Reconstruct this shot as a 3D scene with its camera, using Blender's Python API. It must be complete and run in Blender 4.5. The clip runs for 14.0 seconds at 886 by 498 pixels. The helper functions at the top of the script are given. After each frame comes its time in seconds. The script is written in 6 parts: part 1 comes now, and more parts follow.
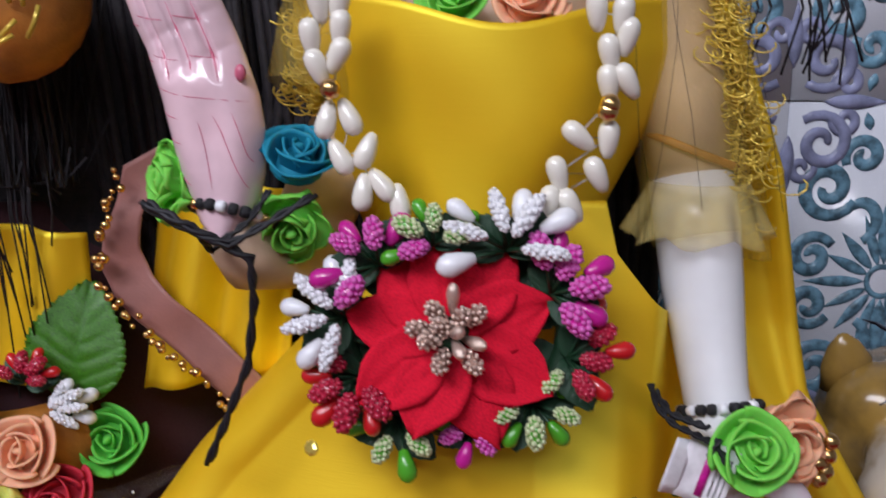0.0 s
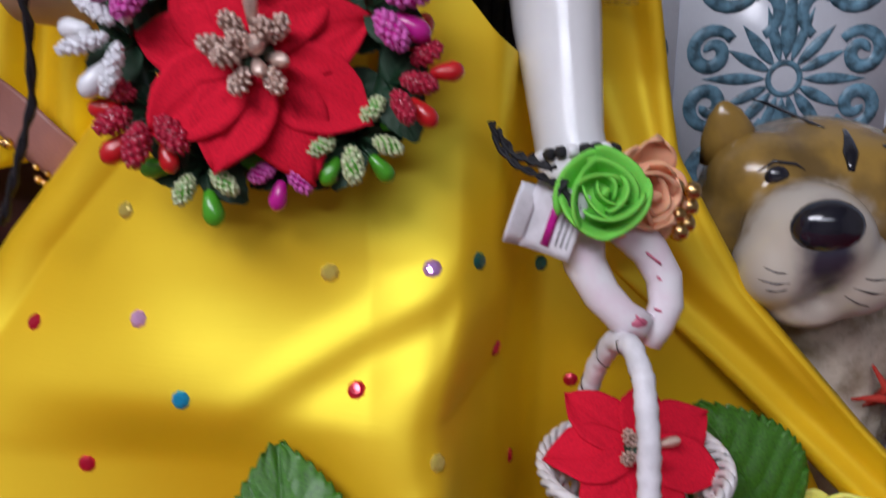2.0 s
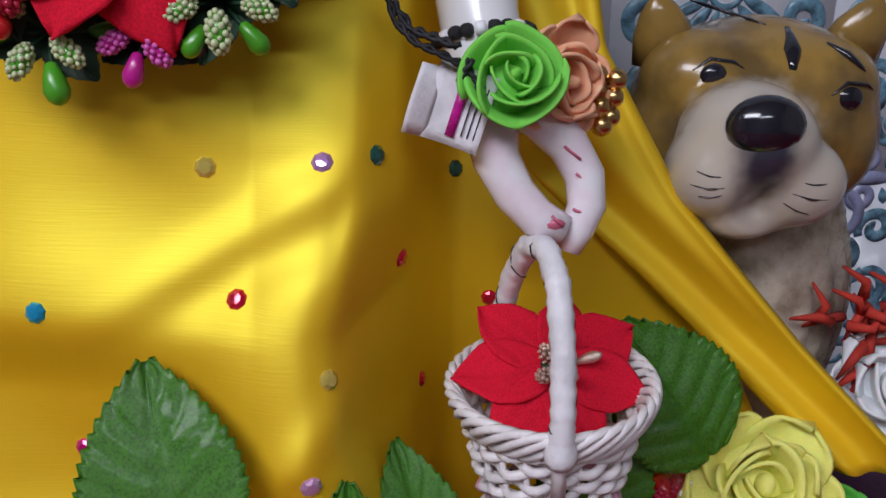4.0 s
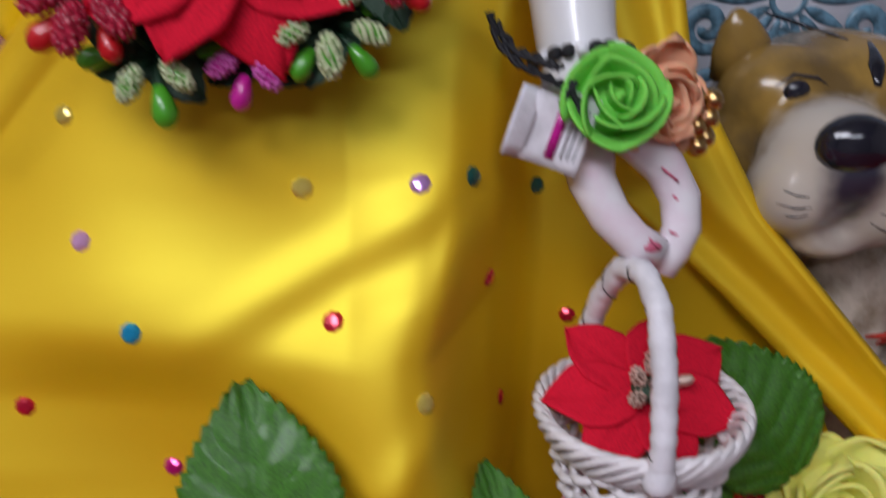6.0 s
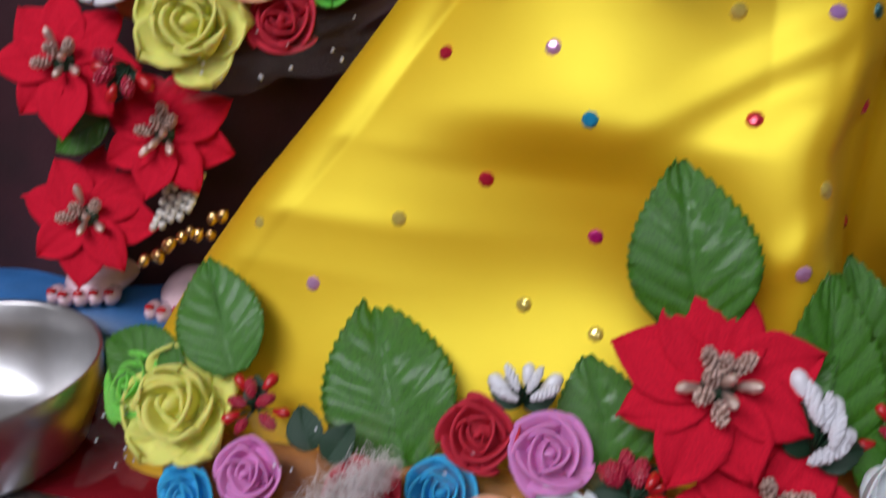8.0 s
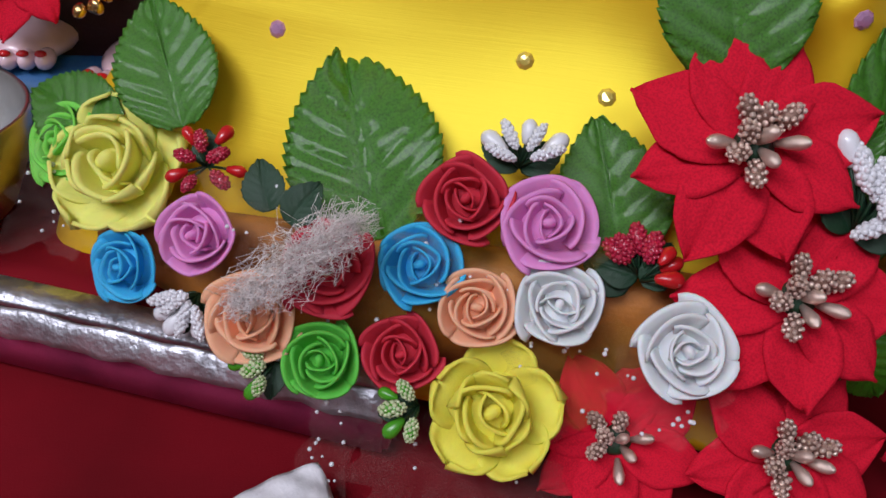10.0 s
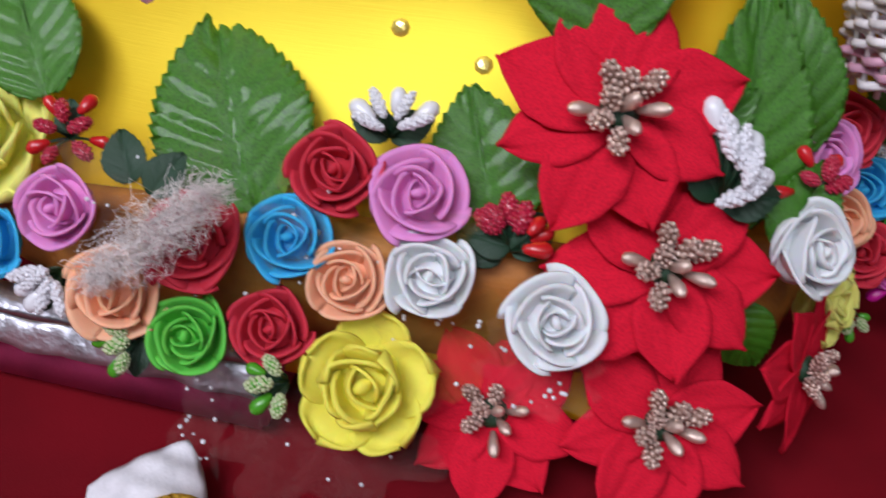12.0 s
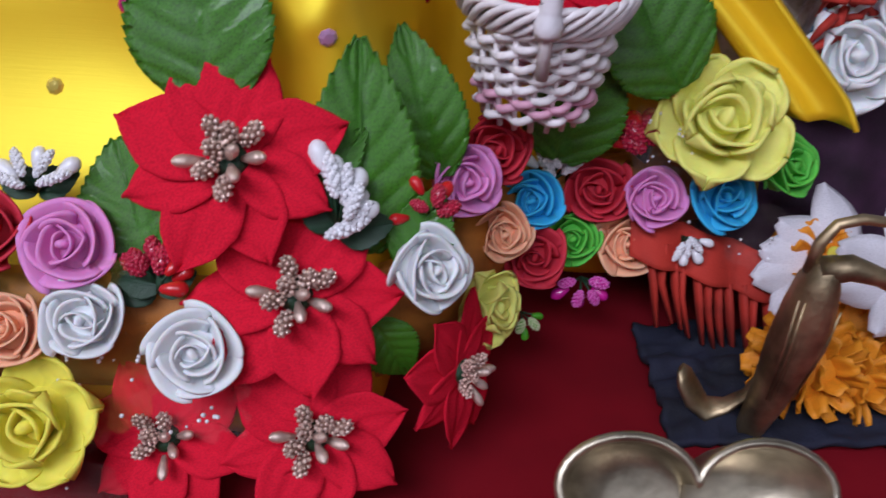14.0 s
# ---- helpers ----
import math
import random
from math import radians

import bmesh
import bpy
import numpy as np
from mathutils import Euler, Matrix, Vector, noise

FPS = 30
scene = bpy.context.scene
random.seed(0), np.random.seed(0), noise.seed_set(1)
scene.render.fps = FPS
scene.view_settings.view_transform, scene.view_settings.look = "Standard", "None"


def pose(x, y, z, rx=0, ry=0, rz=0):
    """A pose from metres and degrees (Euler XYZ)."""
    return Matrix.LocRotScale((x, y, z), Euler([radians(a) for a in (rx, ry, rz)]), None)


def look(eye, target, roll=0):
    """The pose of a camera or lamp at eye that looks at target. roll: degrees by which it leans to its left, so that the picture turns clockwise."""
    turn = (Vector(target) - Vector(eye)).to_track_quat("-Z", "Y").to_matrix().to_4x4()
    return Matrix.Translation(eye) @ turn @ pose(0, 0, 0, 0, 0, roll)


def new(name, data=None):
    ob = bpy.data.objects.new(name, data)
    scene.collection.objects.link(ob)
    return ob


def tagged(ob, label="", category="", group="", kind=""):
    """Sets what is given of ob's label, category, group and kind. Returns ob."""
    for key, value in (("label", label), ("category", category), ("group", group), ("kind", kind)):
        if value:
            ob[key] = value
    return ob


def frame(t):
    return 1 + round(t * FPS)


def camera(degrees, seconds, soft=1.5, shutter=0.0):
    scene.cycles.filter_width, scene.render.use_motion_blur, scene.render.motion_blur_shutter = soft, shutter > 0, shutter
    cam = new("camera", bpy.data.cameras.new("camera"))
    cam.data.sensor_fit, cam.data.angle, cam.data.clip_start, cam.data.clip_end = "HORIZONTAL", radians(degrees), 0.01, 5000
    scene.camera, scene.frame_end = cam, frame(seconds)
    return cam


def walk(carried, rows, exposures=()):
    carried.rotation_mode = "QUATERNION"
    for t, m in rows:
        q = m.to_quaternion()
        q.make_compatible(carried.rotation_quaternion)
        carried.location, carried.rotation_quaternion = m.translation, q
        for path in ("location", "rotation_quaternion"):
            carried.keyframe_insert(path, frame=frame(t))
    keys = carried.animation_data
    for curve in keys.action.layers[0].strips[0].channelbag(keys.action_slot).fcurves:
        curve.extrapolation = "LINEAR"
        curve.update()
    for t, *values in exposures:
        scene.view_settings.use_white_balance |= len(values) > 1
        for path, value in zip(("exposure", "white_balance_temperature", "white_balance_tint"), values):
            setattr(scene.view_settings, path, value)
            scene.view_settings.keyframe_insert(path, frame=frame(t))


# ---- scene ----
cam = camera(51.35, 14.0, soft=1.5, shutter=0.5)
PATH = [
    (0, (0.00840, 0.00725, 0.35634), (-0.05119, 1.96556, -0.04553), 0.18),
    (0.5, (0.02187, 0.00669, 0.34589), (-0.01857, 1.95656, -0.09727), -0.14),
    (1, (0.02825, 0.01365, 0.33194), (-0.00205, 1.94893, -0.17184), -0.37),
    (1.5, (0.03608, 0.01669, 0.32254), (0.02472, 1.93496, -0.24322), -0.55),
    (2, (0.04681, 0.02459, 0.30404), (0.08344, 1.92383, -0.32171), -0.23),
    (2.5, (0.05712, 0.03142, 0.28370), (0.13100, 1.89877, -0.42874), 0.02),
    (3, (0.05910, 0.03419, 0.27950), (0.14656, 1.89246, -0.45479), -0.09),
    (3.5, (0.06033, 0.04242, 0.28310), (0.16665, 1.90669, -0.43328), 0.19),
    (3.7, (0.06429, 0.04464, 0.28053), (0.18787, 1.90951, -0.43152), 0.40),
    (5.8, (0.04753, 0.05732, 0.27475), (0.17656, 1.90110, -0.48934), 1.10),
    (6, (0.04186, 0.05387, 0.28421), (0.14700, 1.91404, -0.44290), 0.73),
    (6.5, (0.01888, 0.03529, 0.29772), (0.03319, 1.91515, -0.38486), 0.23),
    (7, (-0.01381, 0.01516, 0.29979), (-0.10259, 1.89204, -0.38535), 0.07),
    (7.5, (-0.02561, -0.01033, 0.28620), (-0.18893, 1.85144, -0.42596), 0.24),
    (8, (-0.04039, -0.03066, 0.25957), (-0.24597, 1.78729, -0.54838), 1.65),
    (8.5, (-0.04444, -0.03480, 0.22360), (-0.25897, 1.73457, -0.68376), 4.17),
    (8.7, (-0.04245, -0.03359, 0.21443), (-0.24434, 1.72299, -0.72026), 4.74),
    (10.8, (-0.04861, 0.00244, 0.20110), (-0.13169, 1.70370, -0.84715), 5.27),
    (11, (-0.04692, 0.00182, 0.20065), (-0.13249, 1.70343, -0.84682), 5.38),
    (11.5, (-0.03709, 0.00210, 0.19946), (-0.08624, 1.70309, -0.85135), 6.29),
    (12, (-0.01981, -0.00085, 0.20083), (-0.04514, 1.68794, -0.87031), 6.46),
    (12.5, (0.00423, -0.00358, 0.19590), (0.03902, 1.66162, -0.91131), 7.05),
    (13, (0.03285, -0.00228, 0.20761), (0.13305, 1.67123, -0.88296), 6.92),
    (13.5, (0.04712, -0.00420, 0.21761), (0.18122, 1.67541, -0.85985), 6.31),
    (14, (0.06135, -0.01390, 0.23142), (0.20856, 1.66869, -0.83966), 5.38),
]
walk(cam, [(t, look(eye, target, roll)) for t, eye, target, roll in PATH],
     exposures=[(0.0, 0.16, 6500, 10), (1.5, 0.14, 6500, 10), (2.5, 0.06, 6500, 10), (3.5, 0.0, 6450, 10), (5.0, -0.02, 6500, 10), (7.0, -0.08, 6500, 10), (8.5, -0.04, 6500, 10), (11.0, 0.1, 6500, 10), (12.5, 0.32, 6400, 11), (13.5, 0.24, 6250, 12), (14.0, 0.16, 6150, 13)])

# ---------- world, lights, room light ----------
world = bpy.data.worlds.new("world")
scene.world = world
world.use_nodes = True
world.node_tree.nodes["Background"].inputs[0].default_value = (0.75, 0.85, 1.0, 1)
world.node_tree.nodes["Background"].inputs[1].default_value = 0.03
FRONT, BACK, SIDE, LOW, HIGH = -2.0, 0.515, 1.7, -0.55, 1.75


def area_lamp(name, loc, target, sx, sy, watts, colour):
    d = bpy.data.lights.new(name, "AREA")
    d.shape, d.size, d.size_y, d.energy, d.color = "RECTANGLE", sx, sy, watts, colour
    ob = new(name, d)
    ob.matrix_world = look(loc, target)
    return tagged(ob, "bright cool white ceiling lamp of the room", "lamp")


area_lamp("ceiling_lamp", (-0.70, -0.95, HIGH - 0.06), (-0.02, 0.25, 0.1), 1.4, 0.8, 53, (0.94, 0.95, 1.08))
area_lamp("tube_lamp", (0.3, -1.5, 1.35), (0.05, 0.25, 0.2), 0.9, 0.12, 5, (0.90, 0.95, 1.10))

# ---------- mesh helpers ----------
rng = np.random.default_rng(7)


class Geo:
    """Collects points and faces of one mesh, with a material slot for each run of faces."""

    def __init__(self):
        self.v, self.f, self.m, self.n = [], [], [], 0

    def add(self, verts, faces, slot=0):
        verts = np.asarray(verts, float).reshape(-1, 3)
        self.v.append(verts)
        self.f += [tuple(int(i) + self.n for i in f) for f in faces]
        self.m += [slot] * len(faces)
        self.n += len(verts)
        return self

    def mesh(self, name, mats, smooth=True, m=None):
        me = bpy.data.meshes.new(name)
        v = np.concatenate(self.v)
        if m is not None:
            a = np.array(m)
            v = v @ a[:3, :3].T + a[:3, 3]
        me.from_pydata(v.tolist(), [], self.f)
        for x in mats if isinstance(mats, (list, tuple)) else [mats]:
            me.materials.append(x)
        me.polygons.foreach_set("material_index", self.m)
        me.polygons.foreach_set("use_smooth", [smooth] * len(self.f))
        me.update()
        return me


def grid_faces(nu, nv, wrap=False, flip=False, base=0):
    out = []
    for i in range(nu if wrap else nu - 1):
        for j in range(nv - 1):
            a, b = base + i * nv + j, base + (i + 1) % nu * nv + j
            out.append((a, a + 1, b + 1, b) if flip else (a, b, b + 1, a + 1))
    return out


def sheet(g, fn, nu, nv, thick, slot=0):
    """A closed thin sheet: fn(u, v) with u in -1..1 and v in 0..1, its back set off by thick."""
    p = np.array([[fn(-1 + 2 * i / (nu - 1), j / (nv - 1)) for j in range(nv)] for i in range(nu)], float)
    n = np.cross(np.gradient(p, axis=0), np.gradient(p, axis=1))
    n /= np.linalg.norm(n, axis=2, keepdims=True) + 1e-12
    q = p - n * thick
    k = nu * nv
    faces = grid_faces(nu, nv) + grid_faces(nu, nv, flip=True, base=k)
    rim = [i * nv for i in range(nu)] + [(nu - 1) * nv + j for j in range(1, nv)] + [i * nv + nv - 1 for i in range(nu - 2, -1, -1)] + list(range(nv - 2, 0, -1))
    for a, b in zip(rim, rim[1:] + rim[:1]):
        faces.append((b, a, a + k, b + k))
    return g.add(np.concatenate([p.reshape(-1, 3), q.reshape(-1, 3)]), faces, slot)


def tube(g, pts, r, n=8, slot=0, closed=False, flat=1.0):
    """A round rod along pts; r may be a list."""
    p = np.array(pts, float)
    k = len(p)
    r = np.broadcast_to(np.asarray(r, float), (k,))
    d = np.gradient(p, axis=0) if not closed else np.roll(p, -1, 0) - np.roll(p, 1, 0)
    d /= np.linalg.norm(d, axis=1, keepdims=True) + 1e-12
    up = np.array([0.0, 0, 1]) if abs(d[0, 2]) < 0.9 else np.array([1.0, 0, 0])
    rings = []
    for i in range(k):
        s = np.cross(d[i], up)
        s /= np.linalg.norm(s) + 1e-12
        up = np.cross(s, d[i])
        a = np.arange(n) * 2 * np.pi / n
        rings.append(p[i] + r[i] * (np.cos(a)[:, None] * s + flat * np.sin(a)[:, None] * up))
    faces = [(i * n + j, (i + 1) % k * n + j, (i + 1) % k * n + (j + 1) % n, i * n + (j + 1) % n) for i in range(k if closed else k - 1) for j in range(n)]
    if not closed:
        faces += [tuple(range(n)), tuple((k - 1) * n + j for j in range(n - 1, -1, -1))]
    return g.add(np.concatenate(rings), faces, slot)


def turned(g, profile, n=16, slot=0, m=None, squash=(1, 1)):
    """A body of revolution about z from (radius, height) pairs."""
    a = np.arange(n) * 2 * np.pi / n
    v = np.array([(r * math.cos(t) * squash[0], r * math.sin(t) * squash[1], z) for r, z in profile for t in a])
    if m is not None:
        mm = np.array(m)
        v = v @ mm[:3, :3].T + mm[:3, 3]
    k = len(profile)
    faces = [(i * n + j, i * n + (j + 1) % n, (i + 1) * n + (j + 1) % n, (i + 1) * n + j) for i in range(k - 1) for j in range(n)]
    if profile[0][0] > 1e-6:
        faces.append(tuple(range(n - 1, -1, -1)))
    if profile[-1][0] > 1e-6:
        faces.append(tuple((k - 1) * n + j for j in range(n)))
    return g.add(v, faces, slot)


def ball(g, c, r, n=10, slot=0, m=None):
    """An ellipsoid; r a number or three half-axes."""
    r = np.broadcast_to(np.asarray(r, float), (3,))
    k = max(4, n // 2 + 1)
    prof = [(max(math.sin(math.pi * i / k), 1e-4 if i in (0, k) else 0), -math.cos(math.pi * i / k)) for i in range(k + 1)]
    mm = Matrix.Translation(c) @ (m.to_4x4() if m is not None else Matrix()) @ Matrix.Diagonal((*map(float, r), 1))
    return turned(g, prof, n, slot, mm)


def block(g, lo, hi, slot=0, bevel=0.0):
    (a, b, c), (d, e, f) = lo, hi
    if bevel <= 0:
        v = [(x, y, z) for x in (a, d) for y in (b, e) for z in (c, f)]
        return g.add(v, [(0, 1, 3, 2), (4, 6, 7, 5), (0, 4, 5, 1), (2, 3, 7, 6), (0, 2, 6, 4), (1, 5, 7, 3)], slot)
    bm = bmesh.new()
    bmesh.ops.create_cube(bm, size=1, matrix=Matrix.Translation(((a + d) / 2, (b + e) / 2, (c + f) / 2)) @ Matrix.Diagonal((d - a, e - b, f - c, 1)))
    bmesh.ops.bevel(bm, geom=bm.edges[:], offset=bevel, segments=2, affect="EDGES")
    bm.verts.index_update()
    g.add([v.co[:] for v in bm.verts], [[v.index for v in f.verts] for f in bm.faces], slot)
    bm.free()
    return g


def facing(loc, normal, roll=0.0, size=1.0):
    """A pose at loc whose z looks along normal, with y as near to up as it can be, rolled by degrees."""
    z = Vector(normal).normalized()
    x = Vector((0, 0, 1)).cross(z)
    x = x.normalized() if x.length > 1e-4 else Vector((1, 0, 0))
    y = z.cross(x)
    return Matrix.Translation(loc) @ Matrix((x, y, z)).transposed().to_4x4() @ pose(0, 0, 0, 0, 0, roll) @ Matrix.Scale(size, 4)


def thing(name, label, category, group="", kind="", data=None, m=None):
    ob = new(name, data)
    if m is not None:
        ob.matrix_basis = m
    return tagged(ob, label, category, group, kind)


def part(name, data, parent, label="", m=None):
    ob = new(name, data)
    ob.parent = parent
    if m is not None:
        ob.matrix_basis = m
    return tagged(ob, label) if label else ob


# ---------- materials ----------
def material(name, colour, rough=0.5, metal=0.0, vary=0.12, scale=60.0, bump=0.15, fine=900.0, sheen=0.0, coat=0.0, second=None, spec=0.5, trans=0.0, subs=0.0, depth=0.0006):
    """Principled paint with stains at a large scale and grain and relief at a fine one."""
    mat = bpy.data.materials.new(name)
    mat.use_nodes = True
    nt = mat.node_tree
    b = nt.nodes["Principled BSDF"]
    tc = nt.nodes.new("ShaderNodeTexCoord")
    n1 = nt.nodes.new("ShaderNodeTexNoise")
    n1.inputs["Scale"].default_value, n1.inputs["Detail"].default_value = scale, 4
    n2 = nt.nodes.new("ShaderNodeTexNoise")
    n2.inputs["Scale"].default_value, n2.inputs["Detail"].default_value = fine, 3
    info = nt.nodes.new("ShaderNodeObjectInfo")
    nt.links.new(tc.outputs["Object"], n1.inputs["Vector"])
    nt.links.new(tc.outputs["Object"], n2.inputs["Vector"])
    mix = nt.nodes.new("ShaderNodeMix")
    mix.data_type = "RGBA"
    c = Vector(colour)
    dark = c * (1 - vary * 1.6) if second is None else Vector(second)
    mix.inputs["A"].default_value = (*dark, 1)
    mix.inputs["B"].default_value = (*[min(1, v * (1 + vary * 0.5)) for v in c], 1)
    add = nt.nodes.new("ShaderNodeMath")
    add.operation = "MULTIPLY_ADD"
    add.inputs[1].default_value = 0.3
    nt.links.new(info.outputs["Random"], add.inputs[0])
    ramp = nt.nodes.new("ShaderNodeMapRange")
    ramp.inputs["From Min"].default_value, ramp.inputs["From Max"].default_value = 0.35, 0.62
    nt.links.new(n1.outputs["Fac"], ramp.inputs["Value"])
    nt.links.new(ramp.outputs["Result"], add.inputs[2])
    nt.links.new(add.outputs[0], mix.inputs["Factor"])
    nt.links.new(mix.outputs["Result"], b.inputs["Base Color"])
    rr = nt.nodes.new("ShaderNodeMapRange")
    rr.inputs["To Min"].default_value, rr.inputs["To Max"].default_value = max(0.02, rough - 0.1), min(1, rough + 0.1)
    nt.links.new(n2.outputs["Fac"], rr.inputs["Value"])
    nt.links.new(rr.outputs["Result"], b.inputs["Roughness"])
    b.inputs["Metallic"].default_value = metal
    b.inputs["Specular IOR Level"].default_value = spec
    b.inputs["Sheen Weight"].default_value = sheen
    b.inputs["Coat Weight"].default_value = coat
    b.inputs["Coat Roughness"].default_value = 0.12
    b.inputs["Transmission Weight"].default_value = trans
    if subs:
        b.inputs["Subsurface Weight"].default_value = subs
        b.inputs["Subsurface Scale"].default_value = 0.004
    if bump:
        bp = nt.nodes.new("ShaderNodeBump")
        bp.inputs["Strength"].default_value, bp.inputs["Distance"].default_value = bump, depth
        nt.links.new(n2.outputs["Fac"], bp.inputs["Height"])
        nt.links.new(bp.outputs["Normal"], b.inputs["Normal"])
    return mat


def gauze(name, colour, cover, scale, rough=0.4, metal=0.0, sheer=0.15, thread=0.16):
    """Net cloth: a sheer film of thin threads, with thicker threads of an open weave in it."""
    mat = material(name, colour, rough, metal, vary=0.2, bump=0)
    nt = mat.node_tree
    b, out = nt.nodes["Principled BSDF"], nt.nodes["Material Output"]
    b.inputs["Specular IOR Level"].default_value = 0.1
    tc = nt.nodes.new("ShaderNodeTexCoord")
    vo = nt.nodes.new("ShaderNodeTexVoronoi")
    vo.feature = "DISTANCE_TO_EDGE"
    vo.inputs["Scale"].default_value = scale
    nt.links.new(tc.outputs["Object"], vo.inputs["Vector"])
    lt = nt.nodes.new("ShaderNodeMath")
    lt.operation = "LESS_THAN"
    lt.inputs[1].default_value = cover
    nt.links.new(vo.outputs["Distance"], lt.inputs[0])
    mr = nt.nodes.new("ShaderNodeMapRange")
    mr.inputs["To Min"].default_value, mr.inputs["To Max"].default_value = sheer, thread
    nt.links.new(lt.outputs[0], mr.inputs["Value"])
    clear = nt.nodes.new("ShaderNodeBsdfTransparent")
    ms = nt.nodes.new("ShaderNodeMixShader")
    nt.links.new(mr.outputs["Result"], ms.inputs[0])
    nt.links.new(clear.outputs[0], ms.inputs[1])
    nt.links.new(b.outputs[0], ms.inputs[2])
    nt.links.new(ms.outputs[0], out.inputs["Surface"])
    return mat


def satin(name, colour, second, gloss):
    """Shiny woven satin: dyed threads below, and the tinted gloss of the float threads on top."""
    mat = material(name, colour, 0.6, 0.0, vary=0.08, scale=14, bump=0.08, fine=1500, second=second, spec=0.1)
    nt = mat.node_tree
    b, out = nt.nodes["Principled BSDF"], nt.nodes["Material Output"]
    tc = nt.nodes.new("ShaderNodeTexCoord")
    mp = nt.nodes.new("ShaderNodeMapping")
    mp.inputs["Scale"].default_value = (60, 200, 2200)
    nz = nt.nodes.new("ShaderNodeTexNoise")
    nz.inputs["Scale"].default_value = 1.0
    nt.links.new(tc.outputs["Object"], mp.inputs["Vector"])
    nt.links.new(mp.outputs["Vector"], nz.inputs["Vector"])
    bp = nt.nodes.new("ShaderNodeBump")
    bp.inputs["Strength"].default_value, bp.inputs["Distance"].default_value = 0.15, 0.0003
    nt.links.new(nz.outputs["Fac"], bp.inputs["Height"])
    nt.links.new(bp.outputs["Normal"], b.inputs["Normal"])
    top = nt.nodes.new("ShaderNodeBsdfPrincipled")
    top.inputs["Base Color"].default_value = (*gloss, 1)
    top.inputs["Metallic"].default_value, top.inputs["Roughness"].default_value = 1.0, 0.54
    nt.links.new(bp.outputs["Normal"], top.inputs["Normal"])
    mix = nt.nodes.new("ShaderNodeMixShader")
    mix.inputs[0].default_value = 0.39
    nt.links.new(b.outputs[0], mix.inputs[1])
    nt.links.new(top.outputs[0], mix.inputs[2])
    nt.links.new(mix.outputs[0], out.inputs["Surface"])
    return mat


YELLOW = satin("yellow_satin", (0.85, 0.45, 0.006), (0.83, 0.42, 0.005), (0.92, 0.90, 0.10))
RED_CLOTH = material("red_cloth", (0.18, 0.003, 0.009), 0.85, vary=0.2, scale=12, bump=0.3, fine=1800, spec=0.15)
RED_PETAL = material("red_fabric_petal", (0.66, 0.010, 0.034), 0.85, vary=0.14, scale=50, bump=0.25, fine=2500, spec=0.12)
GOLD_BUD = material("rose_gold_glitter", (0.84, 0.66, 0.57), 0.30, 0.7, vary=0.25, scale=300, bump=0.3, fine=2500)
GOLD_CORE = material("dark_rose_gold", (0.30, 0.18, 0.14), 0.4, 0.6, vary=0.2, scale=300, bump=0.3)
GOLD = material("gold_metal", (0.75, 0.48, 0.2), 0.22, 1.0, vary=0.2, scale=200, bump=0.1)
LEAF = material("green_fabric_leaf", (0.05, 0.19, 0.012), 0.30, vary=0.35, scale=70, bump=0.35, fine=2200, spec=0.5, coat=0.2)
DARK_LEAF = material("dark_green_leaf", (0.012, 0.05, 0.022), 0.4, vary=0.3, scale=90, bump=0.3, fine=2000)
FOAM = {k: material(k + "_foam", c, 0.6, vary=0.08, scale=90, bump=0.12, fine=2200, spec=0.2, subs=0.15) for k, c in dict(
    red=(0.56, 0.030, 0.055), pink=(0.76, 0.28, 0.60), peach=(0.90, 0.46, 0.28), white=(0.78, 0.79, 0.80), blue=(0.05, 0.44, 0.76),
    green=(0.12, 0.54, 0.07), yellow=(0.84, 0.76, 0.10), lime=(0.20, 0.64, 0.09), teal=(0.015, 0.24, 0.36), pale_yellow=(0.82, 0.80, 0.20)).items()}
BUD = {k: material(k + "_bud", c, 0.25, vary=0.15, scale=200, bump=0.1, coat=0.4) for k, c in dict(
    red=(0.55, 0.01, 0.015), magenta=(0.55, 0.015, 0.28), green=(0.07, 0.34, 0.02), white=(0.80, 0.80, 0.84), pale=(0.55, 0.62, 0.36), crimson=(0.45, 0.015, 0.05)).items()}
PEARL = material("pearl", (0.82, 0.78, 0.70), 0.22, vary=0.06, scale=120, bump=0.05, coat=0.6, spec=0.7)
PORCELAIN = material("white_glazed_porcelain", (0.78, 0.78, 0.80), 0.18, vary=0.05, scale=30, bump=0.03, coat=0.5)
PINK_SKIN = material("pale_pink_glazed_paint", (0.80, 0.56, 0.62), 0.2, vary=0.12, scale=40, bump=0.04, coat=0.5)
PALE_PINK = material("white_glaze_with_a_pink_flush", (0.80, 0.76, 0.79), 0.18, vary=0.06, scale=90, bump=0.04, coat=0.5, second=(0.78, 0.64, 0.71))
BEIGE = material("beige_paint", (0.58, 0.40, 0.27), 0.4, vary=0.1)
NAIL = material("red_line_paint", (0.56, 0.12, 0.20), 0.35)
WICKER = material("white_painted_wicker", (0.78, 0.74, 0.75), 0.55, vary=0.14, scale=120, bump=0.4, fine=1500)
WICKER_PINK = material("pink_painted_wicker", (0.68, 0.36, 0.48), 0.55, vary=0.2, scale=120, bump=0.4, fine=1500)
TAPE = material("white_paper_tape", (0.78, 0.76, 0.80), 0.5, vary=0.1, scale=150, bump=0.3)
BLACK = material("black_thread", (0.008, 0.008, 0.012), 0.6, vary=0.3, bump=0.4)
